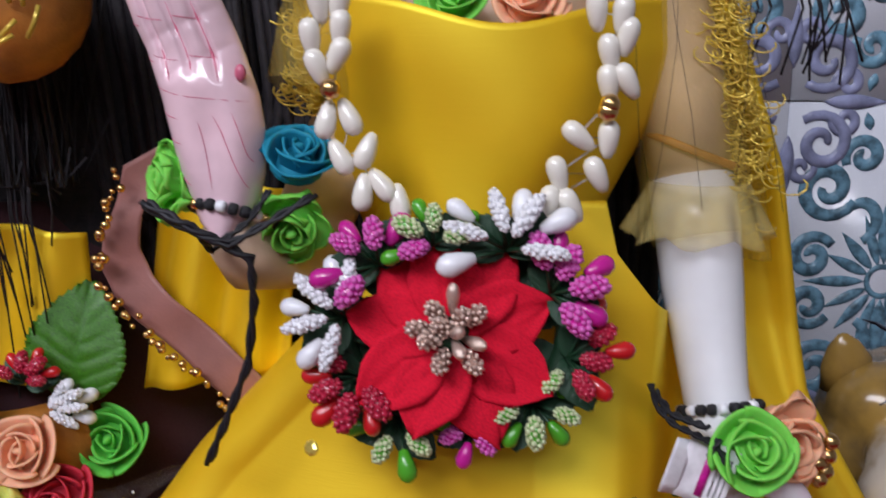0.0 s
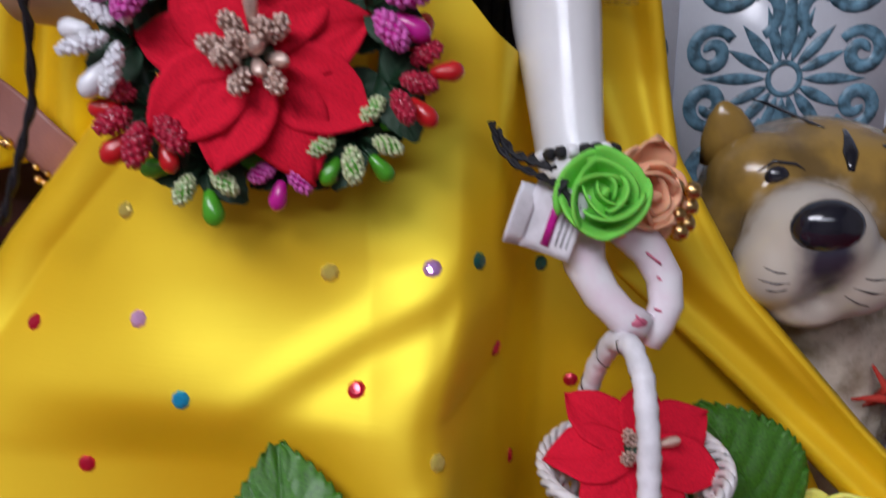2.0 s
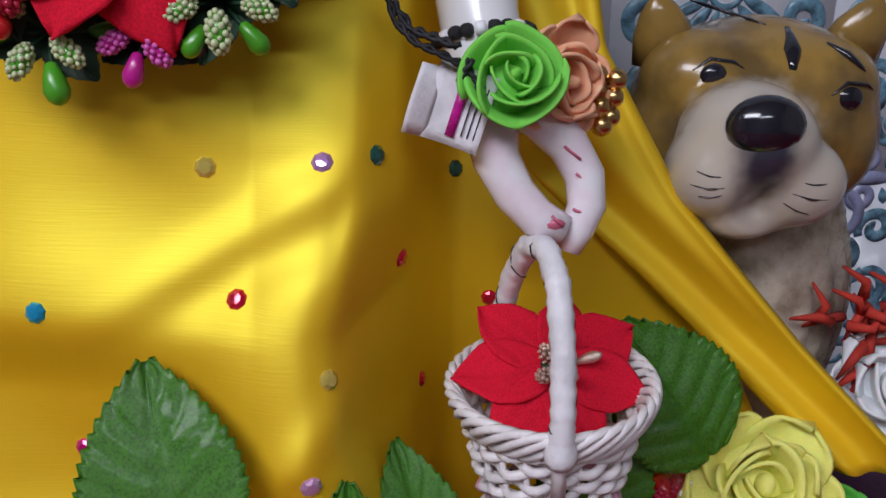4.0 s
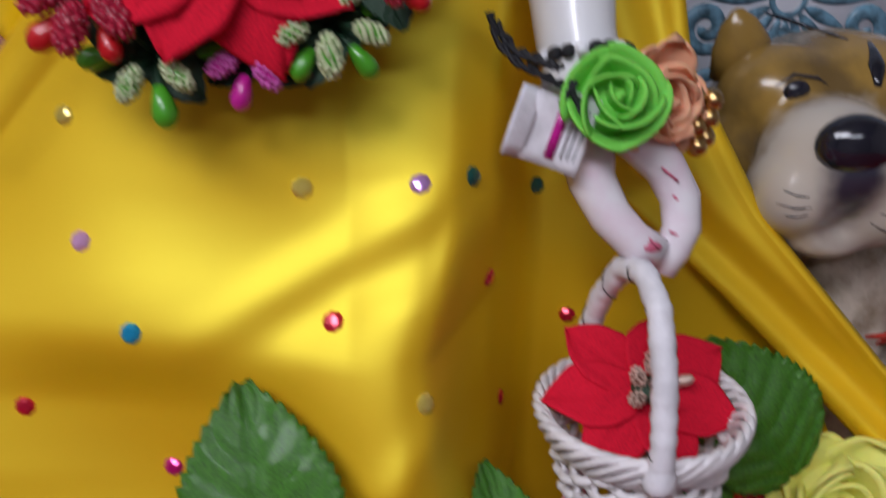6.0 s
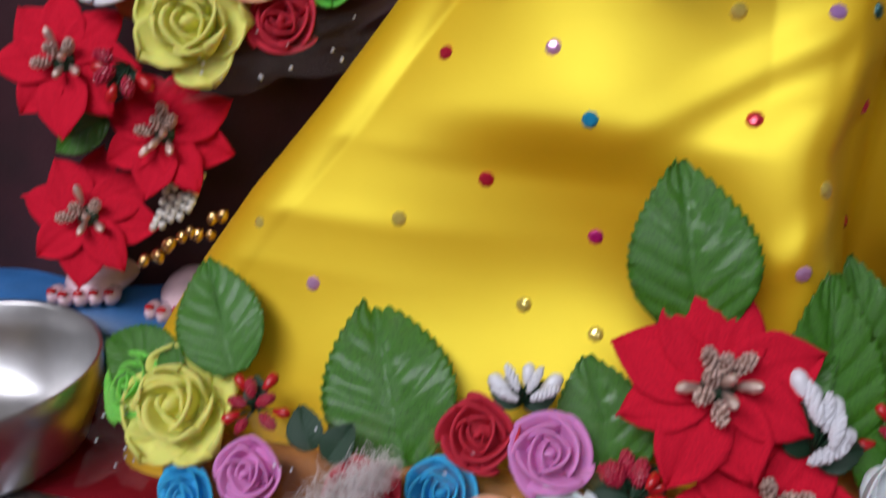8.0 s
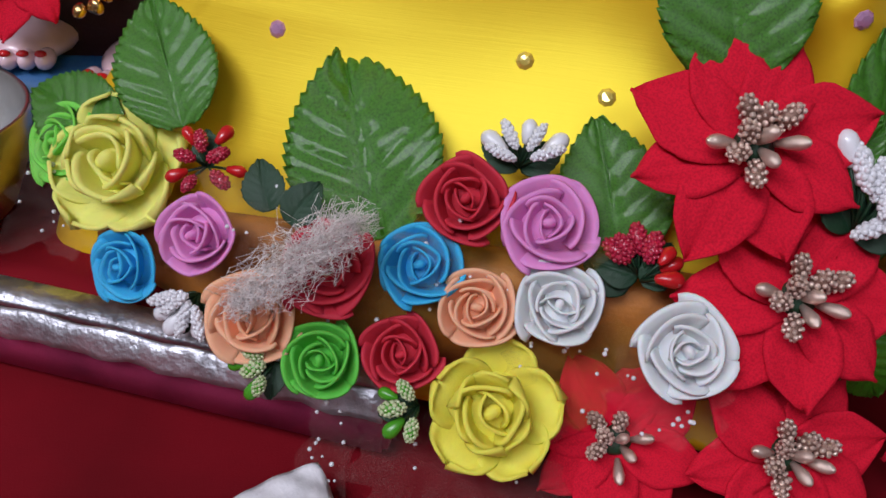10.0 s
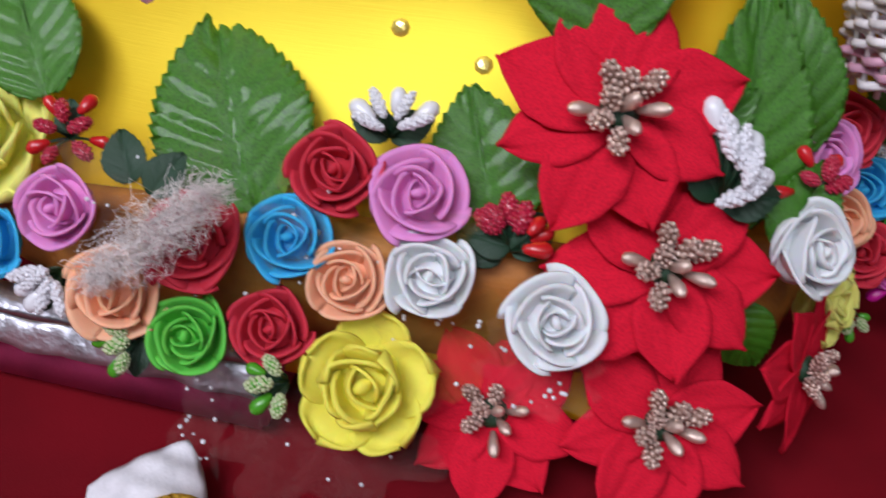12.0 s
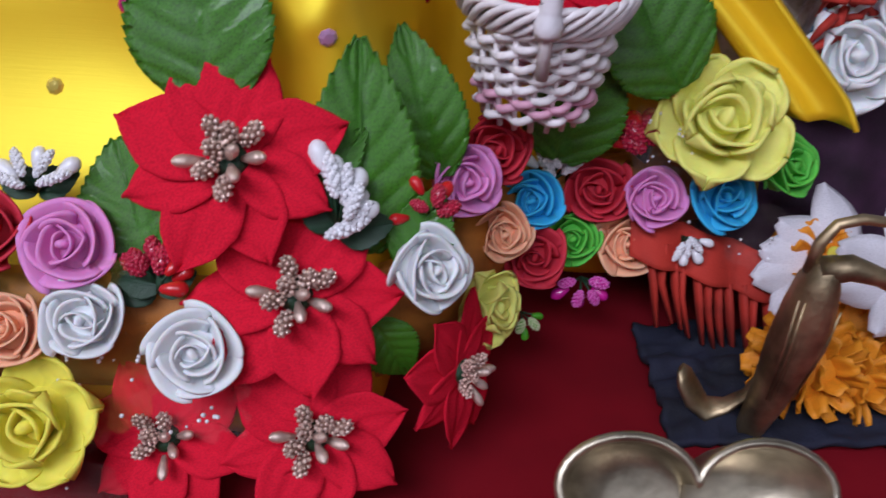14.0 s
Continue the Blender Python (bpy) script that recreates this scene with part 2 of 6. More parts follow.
HAIR = material("black_doll_hair", (0.010, 0.007, 0.010), 0.75, vary=0.4, scale=300, bump=0.6)
VELVET = material("burgundy_velvet", (0.035, 0.004, 0.009), 0.85, vary=0.3, scale=30, bump=0.4, sheen=0.1)
RIBBON = material("dusty_pink_satin_ribbon", (0.34, 0.15, 0.13), 0.4, vary=0.15, scale=40, bump=0.2)
TIGER = material("tan_glazed_ceramic", (0.25, 0.15, 0.035), 0.22, vary=0.4, scale=45, bump=0.15, fine=300, coat=0.3, second=(0.12, 0.075, 0.028))
nt = TIGER.node_tree
tc, sub, ln, sm, nz, mx = [nt.nodes.new("ShaderNode" + k) for k in ("TexCoord", "VectorMath", "VectorMath", "MapRange", "TexNoise", "Mix")]
sub.operation, ln.operation, sm.interpolation_type, mx.data_type = "SUBTRACT", "LENGTH", "SMOOTHSTEP", "RGBA"
sub.inputs[1].default_value = (0.187, 0.324, 0.196)  # the pale painted muzzle
nz.inputs["Scale"].default_value = 120
madd = nt.nodes.new("ShaderNodeMath")
madd.operation = "MULTIPLY_ADD"
madd.inputs[1].default_value = 0.012
sm.inputs["From Min"].default_value, sm.inputs["From Max"].default_value = 0.035, 0.046
nt.links.new(tc.outputs["Object"], sub.inputs[0])
nt.links.new(tc.outputs["Object"], nz.inputs["Vector"])
nt.links.new(sub.outputs["Vector"], ln.inputs[0])
nt.links.new(nz.outputs["Fac"], madd.inputs[0])
nt.links.new(ln.outputs["Value"], madd.inputs[2])
nt.links.new(madd.outputs[0], sm.inputs["Value"])
nt.links.new(sm.outputs["Result"], mx.inputs["Factor"])
mx.inputs["A"].default_value = (0.50, 0.44, 0.37, 1)
bs = nt.nodes["Principled BSDF"]
nt.links.new(bs.inputs["Base Color"].links[0].from_socket, mx.inputs["B"])
smear, away, near, mk = [nt.nodes.new("ShaderNode" + k) for k in ("VectorMath", "VectorMath", "MapRange", "Mix")]
smear.operation, away.operation, near.interpolation_type, mk.data_type = "SUBTRACT", "LENGTH", "SMOOTHSTEP", "RGBA"
smear.inputs[1].default_value = (0.1835, 0.312, 0.202)  # dark paint under the nose
stretch = nt.nodes.new("ShaderNodeVectorMath")
stretch.operation = "MULTIPLY"
stretch.inputs[1].default_value = (1.35, 0.7, 0.62)
soot = nt.nodes.new("ShaderNodeMath")
soot.operation = "MULTIPLY_ADD"
soot.inputs[1].default_value = 0.008
near.inputs["From Min"].default_value, near.inputs["From Max"].default_value = 0.009, 0.024
nt.links.new(tc.outputs["Object"], smear.inputs[0])
nt.links.new(smear.outputs["Vector"], stretch.inputs[0])
nt.links.new(stretch.outputs["Vector"], away.inputs[0])
nt.links.new(nz.outputs["Fac"], soot.inputs[0])
nt.links.new(away.outputs["Value"], soot.inputs[2])
nt.links.new(soot.outputs[0], near.inputs["Value"])
nt.links.new(near.outputs["Result"], mk.inputs["Factor"])
mk.inputs["A"].default_value = (0.035, 0.033, 0.05, 1)
nt.links.new(mx.outputs["Result"], mk.inputs["B"])
nt.links.new(mk.outputs["Result"], bs.inputs["Base Color"])
TIGER_PALE = material("cream_glazed_ceramic", (0.50, 0.43, 0.35), 0.28, vary=0.25, scale=70, bump=0.3, fine=250, coat=0.5, second=(0.22, 0.17, 0.11))
TIGER_DARK = material("black_glazed_ceramic", (0.012, 0.012, 0.02), 0.14, vary=0.3, bump=0.05, coat=0.7)
TILE = material("white_glazed_tile", (0.70, 0.72, 0.79), 0.25, vary=0.08, scale=12, bump=0.04, coat=0.3)
TILE_TEAL = material("teal_tile_print", (0.13, 0.26, 0.35), 0.3, vary=0.5, scale=160, bump=0.1)
TILE_VIOLET = material("grey_violet_tile_print", (0.28, 0.30, 0.47), 0.3, vary=0.3, scale=60, bump=0.1)
PLASTER = material("cream_wall_paint", (0.30, 0.28, 0.26), 0.8, vary=0.1, scale=3, bump=0.2)
STEEL = material("steel", (0.62, 0.61, 0.60), 0.34, 1.0, vary=0.15, scale=20, bump=0.05)
FOIL = material("crinkled_silver_foil", (0.62, 0.62, 0.68), 0.46, 0.9, vary=0.3, scale=60, bump=0.8, fine=220, depth=0.0015)
BOARD = material("pink_painted_board", (0.44, 0.05, 0.14), 0.35, vary=0.3, scale=40, bump=0.2)
CHAMPAGNE = material("pale_worn_brass", (0.52, 0.46, 0.35), 0.40, 1.0, vary=0.3, scale=70, bump=0.15, fine=400)
BRASS = material("worn_brass", (0.46, 0.36, 0.22), 0.50, 1.0, vary=0.35, scale=60, bump=0.3, fine=500)
NAVY = material("navy_cloth", (0.006, 0.008, 0.022), 0.85, vary=0.4, scale=50, bump=0.4)
MARIGOLD = material("orange_marigold_petal", (0.75, 0.27, 0.008), 0.6, vary=0.3, scale=80, bump=0.2)
MUSTARD = material("mustard_marigold_petal", (0.48, 0.26, 0.01), 0.7, vary=0.3, scale=150, bump=0.4)
WHITE_PETAL = material("white_petal", (0.72, 0.70, 0.76), 0.5, vary=0.1, scale=60, bump=0.2)
FRINGE = material("orange_red_fringe_cloth", (0.42, 0.026, 0.014), 0.8, vary=0.25, scale=60, bump=0.4)
COTTON = material("pinkish_cotton_fluff", (0.86, 0.80, 0.78), 0.9, vary=0.2, bump=0)
BLUE_PAINT = material("blue_glossy_paint", (0.03, 0.14, 0.36), 0.3, vary=0.2, scale=30, bump=0.1)
NET_GOLD = gauze("gold_net_cloth", (0.70, 0.48, 0.10), 0.06, 1300, 0.6, 0.2, 0.02, 0.10)
NET_PINK = gauze("glittery_tulle", (0.75, 0.60, 0.55), 0.06, 1300, 0.6, 0.1, 0.004, 0.045)
FRILL = gauze("pale_yellow_organza", (0.74, 0.60, 0.22), 0.05, 1500, 0.5, 0.0, 0.20, 0.32)
LACE = gauze("gold_lace", (0.72, 0.50, 0.08), 0.12, 420, 0.4, 0.2, 0.28)
ORGANZA = gauze("yellow_organza", (0.60, 0.44, 0.10), 0.05, 1500, 0.6, 0.0, 0.30)

# ---------- the room and the altar ----------
def slab(name, lo, hi, mat, label, category):
    return thing(name, label, category, kind="structure", data=block(Geo(), lo, hi).mesh(name, mat, smooth=False))


TABLE = -0.014
# Floor, ceiling and three unseen walls added to close the room and bounce light.
slab("floor", (-SIDE, FRONT, LOW - 0.05), (SIDE, BACK + 0.1, LOW), PLASTER, "plain unseen floor that closes the room", "floor")
slab("ceiling", (-SIDE, FRONT, HIGH), (SIDE, BACK + 0.1, HIGH + 0.05), PLASTER, "plain unseen ceiling that closes the room", "ceiling")
slab("wall_front", (-SIDE, FRONT - 0.08, LOW), (SIDE, FRONT, HIGH), PLASTER, "plain unseen wall that bounces light into the room", "wall")
slab("wall_west", (-SIDE - 0.08, FRONT, LOW), (-SIDE, BACK + 0.1, HIGH), PLASTER, "plain unseen wall that bounces light into the room", "wall")
slab("wall_east", (SIDE, FRONT, LOW), (SIDE + 0.08, BACK + 0.1, HIGH), PLASTER, "plain unseen wall that bounces light into the room", "wall")
wall_back = slab("wall_back", (-SIDE, BACK + 0.008, LOW), (SIDE, BACK + 0.1, HIGH), PLASTER, "wall faced with patterned glazed tiles", "wall")

# altar top: one sheet of red cloth with soft ripples, hanging over the front
g = Geo()


def altar(u, v):
    x, y = u * 0.75, -0.30 + v * 0.80
    z = TABLE + 0.0015 * math.sin(31 * x + 9 * y) + 0.0012 * math.sin(47 * y - 13 * x)
    return x, y, z


sheet(g, altar, 80, 70, 0.02)
thing("altar_cloth", "deep red cloth spread flat over the altar", "cloth", kind="structure", data=g.mesh("altar_cloth", RED_CLOTH))
slab("altar_table", (-0.73, -0.28, LOW), (0.73, 0.5, TABLE - 0.024), BOARD, "plain painted table under the red cloth", "table")

# low board with a foil edge under the dolls
board = thing("foil_edged_board", "low pink board with a crinkled silver foil edge", "board", m=pose(-0.34, 0.245, 0, 0, 0, -7.5))
g = Geo()
block(g, (-0.2, 0.0, TABLE + 0.004), (0.27, 0.2, 0.017), bevel=0.002)
part("board_body", g.mesh("board_body", BOARD), board, "pink painted side")
g = Geo()


def foil(u, v):
    a = v * 1.35
    return (0.035 + u * 0.235, -0.0035 - 0.004 * math.sin(a) + 0.0008 * math.sin(80 * u) * v, 0.0205 - 0.012 * (1 - math.cos(a)) + 0.0006 * math.sin(53 * u + 5 * v))


sheet(g, lambda u, v: foil(u, 1 - v), 90, 8, 0.001)
block(g, (-0.2, 0.0, 0.0172), (0.27, 0.012, 0.0200))
part("foil_strip", g.mesh("foil_strip", FOIL), board, "crinkled silver foil strip")
g = Geo()
sheet(g, lambda u, v: (0.035 + u * 0.235, 0.013 + 0.18 * v, 0.0195 + 0.0006 * math.sin(40 * u + 20 * v)), 30, 20, 0.002)
part("cloth_top", g.mesh("cloth_top", RED_CLOTH), board, "red cloth on top")


# ---------- the skirt ----------
def lerp(z, *knots):
    zs, vs = zip(*sorted(knots))
    return float(np.interp(z, zs, vs))


def soft(z, *knots):
    """Interpolation with rounded corners."""
    return sum(lerp(z + d, *knots) for d in (-0.009, -0.006, -0.003, 0.0, 0.003, 0.006, 0.009)) / 7


def gauss(x, c, s):
    return math.exp(-((x - c) / s) ** 2)


def step(x, a, b):
    t = min(1, max(0, (x - a) / (b - a)))
    return t * t * (3 - 2 * t)


def skirt_left(z):
    return lerp(z, (0.0, -0.215), (0.06, -0.200), (0.10, -0.177), (0.13, -0.1565), (0.164, -0.1295), (0.212, -0.095), (0.26, -0.051), (0.29, -0.026), (0.33, -0.022))


def skirt_y(x, z):
    """The front of the skirt: flares from the waist, a hollow in the middle, one deep pleat."""
    mid = soft(z, (0.0, 0.222), (0.05, 0.236), (0.075, 0.2465), (0.092, 0.2545), (0.104, 0.2595), (0.116, 0.2630), (0.130, 0.2655), (0.150, 0.2670), (0.163, 0.2675), (0.172, 0.2690), (0.180, 0.2715), (0.190, 0.2755), (0.200, 0.2795), (0.214, 0.2825), (0.235, 0.287), (0.26, 0.291), (0.33, 0.298))
    k = lerp(z, (0.0, 0.9), (0.11, 1.0), (0.13, 1.2), (0.158, 2.2), (0.19, 4.0), (0.25, 7.0), (0.33, 9.0))
    y = mid + k * min(x, 0.03) ** 2
    # a shallow sag that turns the cloth upright, short above and slow below
    wide = gauss(x, -0.035, 0.050) * (1 - step(x, 0.005, 0.035))
    y += 0.0100 * wide * step(z, 0.177, 0.150) * step(z, 0.055, 0.120)
    amp = lerp(z, (0.09, 0.012), (0.139, 0.017), (0.185, 0.012), (0.213, 0.004), (0.26, 0.0))
    crest = lerp(z, (0.06, 0.05), (0.10, 0.052), (0.139, 0.043), (0.17, 0.040), (0.20, 0.048), (0.3, 0.05))
    y -= amp * gauss(x, crest, 0.024 if x < crest else 0.016)
    # small tucks running out of the pleat
    y -= 0.0017 * gauss(z - 0.55 * (x - 0.04), 0.203, 0.006) * step(x, -0.03, 0.03) * (1 - step(x, 0.052, 0.064))
    y += 0.0018 * gauss(z - 0.5 * (x - 0.04), 0.191, 0.007) * step(x, -0.02, 0.03) * (1 - step(x, 0.05, 0.06))
    y -= 0.002 * gauss(z - 0.9 * (x - 0.05), 0.150, 0.008) * step(x, 0.02, 0.045) * (1 - step(x, 0.052, 0.064))
    y += 0.0015 * math.sin(55 * x + 70 * z) * step(x, -0.1, 0.02)
    # past the pleat the cloth falls back
    back = 0.303 + 0.012 * step(x, 0.068, 0.085) + (0.020 + 0.016 * step(z, 0.17, 0.24)) * step(x, 0.068, 0.09) + 0.003 * math.sin(70 * x + 20 * z)
    s = step(x, crest + 0.008, crest + 0.033)
    return y * (1 - s) + max(back, y) * s


skirt = Geo()
ZT, ZB = 0.312, 0.002


def skirt_point(u, v):
    z = ZT + (ZB - ZT) * v
    left = skirt_left(z)
    right = lerp(z, (0.0, 0.20), (0.10, 0.20), (0.14, 0.18), (0.19, 0.14), (0.24, 0.105), (0.262, 0.088), (0.280, 0.068), (0.295, 0.056), (0.33, 0.048))
    s = (u + 1) / 2
    bend = 0.022
    base = skirt_y(left + bend, z)
    if s < 0.06:  # the side runs to the back
        q = 1 - s / 0.06
        return left + 0.03 * q * q, base + bend + 0.09 * q, z
    if s < 0.16:  # rounded side
        a = (s - 0.06) / 0.10 * math.pi / 2
        return left + bend * (1 - math.cos(a)), base + bend * (1 - math.sin(a)), z
    w = (s - 0.16) / 0.84
    x = left + bend + (right - left - bend) * w
    return x, skirt_y(x, z), z


sheet(skirt, lambda u, v: skirt_point(-u, v), 210, 130, 0.0012)
thing("satin_skirt", "bright yellow satin doll skirt sewn with small stones", "skirt", data=skirt.mesh("satin_skirt", YELLOW))

# blouse
g = Geo()


def blouse(u, v):
    z = 0.285 + 0.092 * v
    a = u * 1.75
    w = lerp(z, (0.285, 0.038), (0.31, 0.047), (0.335, 0.060), (0.36, 0.068), (0.38, 0.066))
    x = 0.012 + w * math.sin(a)
    y = 0.345 - (0.052 + 0.006 * v) * math.cos(a) * (1 + 0.06 * math.cos(3 * a)) - 0.004 * gauss(z, 0.335, 0.02) * gauss(x, 0.03, 0.02)
    y -= 0.0012 * math.sin(90 * z + 30 * x)
    drop = 0.010 * gauss(x, 0.018, 0.03) * v
    return x, y, z - drop


sheet(g, blouse, 70, 36, 0.0012)
thing("satin_blouse", "plain yellow satin blouse on the doll", "blouse", data=g.mesh("satin_blouse", YELLOW))

# shawl: hangs behind the arm, then slants away over the skirt's side
g = Geo()


def shawl(u, v):
    z = 0.40 - 0.305 * v
    xr = lerp(z, (0.095, 0.242), (0.104, 0.238), (0.139, 0.204), (0.186, 0.163), (0.234, 0.136), (0.263, 0.131), (0.318, 0.121), (0.366, 0.104), (0.40, 0.085))
    xl = lerp(z, (0.095, 0.215), (0.115, 0.195), (0.16, 0.150), (0.20, 0.105), (0.25, 0.086), (0.32, 0.075), (0.40, 0.05))
    s = (u + 1) / 2
    x = xl + (xr - xl) * s
    y = lerp(z, (0.095, 0.302), (0.14, 0.320), (0.19, 0.332), (0.26, 0.346), (0.40, 0.347))
    y += 0.007 * (1 - s) ** 2 + 0.0025 * math.sin(9 * s + 25 * z) - 0.004 * gauss(s, 0.93, 0.08)
    return x, y, z


sheet(g, lambda u, v: shawl(-u, v), 26, 90, 0.0022)
thing("satin_shawl", "yellow satin shawl draped behind the doll's arm", "shawl", data=g.mesh("satin_shawl", YELLOW))

# ---------- flowers ----------
def petal_mesh(name, mat, r, h, half, flare, dip, thick=0.05, seed=0.0, skew=0.13):
    """One foam petal of a rose of radius 1, standing round the z axis, its lip bent out to a soft corner."""
    g = Geo()

    def fn(u, v):
        a = u * half
        flat = 0.86 / math.cos(0.62 * a) * (1 - 0.12 * u ** 6)
        rr = r * (0.62 + 0.38 * v ** 0.7) * (1 + skew * u) * flat + flare * v ** 3 + 0.025 * math.sin(3 * u + seed) * v
        z = h * (0.12 + 0.88 * v) * (1 - dip * u ** 4 * v) - 0.35 * flare * v ** 4 + 0.02 * math.sin(5 * u + seed) * v
        return rr * math.cos(a), rr * math.sin(a), z

    sheet(g, fn, 15, 8, thick)
    return g.mesh(name, mat)


LAYERS = [(2, 0.26, 0.95, 1.60, 0.0), (3, 0.47, 0.97, 1.16, 0.02), (3, 0.71, 0.90, 1.18, 0.05), (4, 0.92, 0.76, 0.95, 0.10)]
ROSES = {}


def open_petal(name, mat, start, reach, rise, wide, seed):
    """A broad cupped petal that leans outward from the heart, its rim rolled back."""
    g = Geo()

    def fn(u, v):
        w = wide * (math.sin(math.pi * (0.16 + 0.74 * v)) ** 0.55) * (1 if v < 0.8 else math.sqrt(max(0.004, 1 - ((v - 0.8) / 0.2006) ** 2)))
        out = start + reach * (v ** 0.9) + 0.03 * math.sin(4 * u + seed)
        z = 0.08 + rise * math.sin(min(1, v * 1.05) * 1.75) + 0.20 * u * u * v - 0.10 * max(0, v - 0.75)
        return out - 0.16 * u * u * (1 - 0.4 * v), w * u, z + 0.025 * math.sin(5 * u + 3 * v + seed)

    sheet(g, lambda u, v: fn(-u, v), 11, 16, 0.05)
    return g.mesh(name, mat)


def rose_template(colour, open_=0.0, seed=0):
    key = (colour, open_, seed)
    if key not in ROSES:
        rr = random.Random(seed * 13 + len(colour))
        pieces = []
        blown = open_ >= 0.7
        if blown:
            for n, start, reach, rise, wide, turn in ((3, 0.16, 0.44, 0.66, 0.46, 20), (5, 0.20, 0.80, 0.42, 0.52, 50)):
                for i in range(n):
                    me = open_petal("petal", FOAM[colour], start, reach * rr.uniform(0.92, 1.05), rise * rr.uniform(0.9, 1.1), wide, rr.uniform(0, 6))
                    pieces.append((me, pose(0, 0, 0, rr.uniform(-5, 5), rr.uniform(-5, 5), 360 / n * i + turn + rr.uniform(-8, 8))))
        for k, (n, r, h, half, flare) in enumerate(LAYERS[:2] if blown else LAYERS):
            grow = 0 if blown else open_ * k / 3
            for i in range(n):
                a = 360 / n * i + k * 63 + rr.uniform(-9, 9)
                me = petal_mesh("petal", FOAM[colour], r * (1 + 0.18 * grow), h * (1 - 0.38 * grow), half * rr.uniform(0.92, 1.1), flare + 0.34 * grow, rr.uniform(0.10, 0.26), 0.055 if k else 0.045, rr.uniform(0, 6), (0.20, 0.15, 0.12, 0.07)[k])
                pieces.append((me, pose(0, 0, rr.uniform(-0.03, 0.03), rr.uniform(-4, 4), rr.uniform(-4, 4), a)))
        g = Geo()
        turned(g, [(0.12, 0.2), (0.13, 0.74), (0.11, 0.86), (0.06, 0.91), (0.001, 0.925)], 12, squash=(1.2, 0.8))
        bud = g.mesh("bud", FOAM[colour])
        g = Geo()
        turned(g, [(0.001, -0.02), (0.45, 0.0), (0.70, 0.12), (0.64, 0.26), (0.42, 0.42), (0.22, 0.55), (0.001, 0.6)], 14)
        ROSES[key] = (pieces, bud, g.mesh("calyx", FOAM[colour]))
    return ROSES[key]


COUNT = [0]


def rose(colour, loc, normal, radius, label, roll=0, open_=0.0, group="foam roses round the hem"):
    COUNT[0] += 1
    pieces, bud, calyx = rose_template(colour, open_, COUNT[0] % 2)
    n = Vector(normal).normalized()
    radius *= 1.07
    base = Vector(loc) - n * radius * 0.75
    ob = thing("foam_rose", label, "flower", group, m=facing(base, n, roll, radius))
    for me, m in pieces:
        part("petal", me, ob, m=m)
    part("bud", bud, ob)
    part("calyx", calyx, ob)
    return ob


def poinsettia_petal(name, mat, length, width, droop, cup=0.05, seed=0.0):
    """A broad fabric petal with a narrow foot, a short point and three pressed creases."""
    g = Geo()

    def fn(u, v):
        w = 1 - (abs(v - 0.50) / 0.50) ** 2.0 * 0.66 if v < 0.50 else max(0.012, 1 - ((v - 0.50) / 0.50) ** 1.95)
        w *= width * (1 + 0.035 * math.sin(21 * v + seed) * (v > 0.5))
        crease = gauss(u, 0, 0.13) + 0.65 * gauss(abs(u), 0.52, 0.12)
        z = cup * abs(u) * w - droop * v * v + 0.16 * v - 0.030 * crease * math.sin(math.pi * min(1, v * 1.05)) + 0.020 * math.sin(3 * u * v + seed) + 0.012 * math.sin(7 * v + 2 * u + seed)
        return length * v + 0.02 * math.sin(4 * u + seed) * v, u * w, z

    sheet(g, fn, 13, 14, 0.014)
    return g.mesh(name, mat)


def knob_mesh(name, core, dots, n=34, seed=1, length=1.0, fat=0.42):
    """A bud covered in small round grains."""
    rr = random.Random(seed)
    g = Geo()
    ball(g, (0, 0, 0), (fat, fat, 0.8 * length), 10)
    for i in range(n):
        t = (i + 0.5) / n
        c = 1 - 2 * t
        s = math.sqrt(1 - c * c)
        a = i * 2.399963
        ball(g, (fat * s * math.cos(a), fat * s * math.sin(a), 0.8 * length * c), rr.uniform(0.09, 0.17), 6, 1)
    return g.mesh(name, [core, dots])


def bud_mesh(name, mat, fat=0.36, length=1.0):
    g = Geo()
    turned(g, [(0.001, -0.9 * length), (fat * 0.45, -0.8 * length), (fat * 0.8, -0.2), (fat, 0.3), (fat * 0.8, 0.68 * length), (fat * 0.4, 0.88 * length), (0.001, 0.95 * length)], 12)
    return g.mesh(name, mat)


GOLD_KNOB, GOLD_SMOOTH = knob_mesh("stamen", GOLD_CORE, GOLD_BUD, 34), bud_mesh("stamen", GOLD_BUD)
P_OUT = [poinsettia_petal("petal", RED_PETAL, 1.0, wd, 0.19, seed=s) for s, wd in ((0, 0.350), (2.1, 0.315), (4.0, 0.335))]



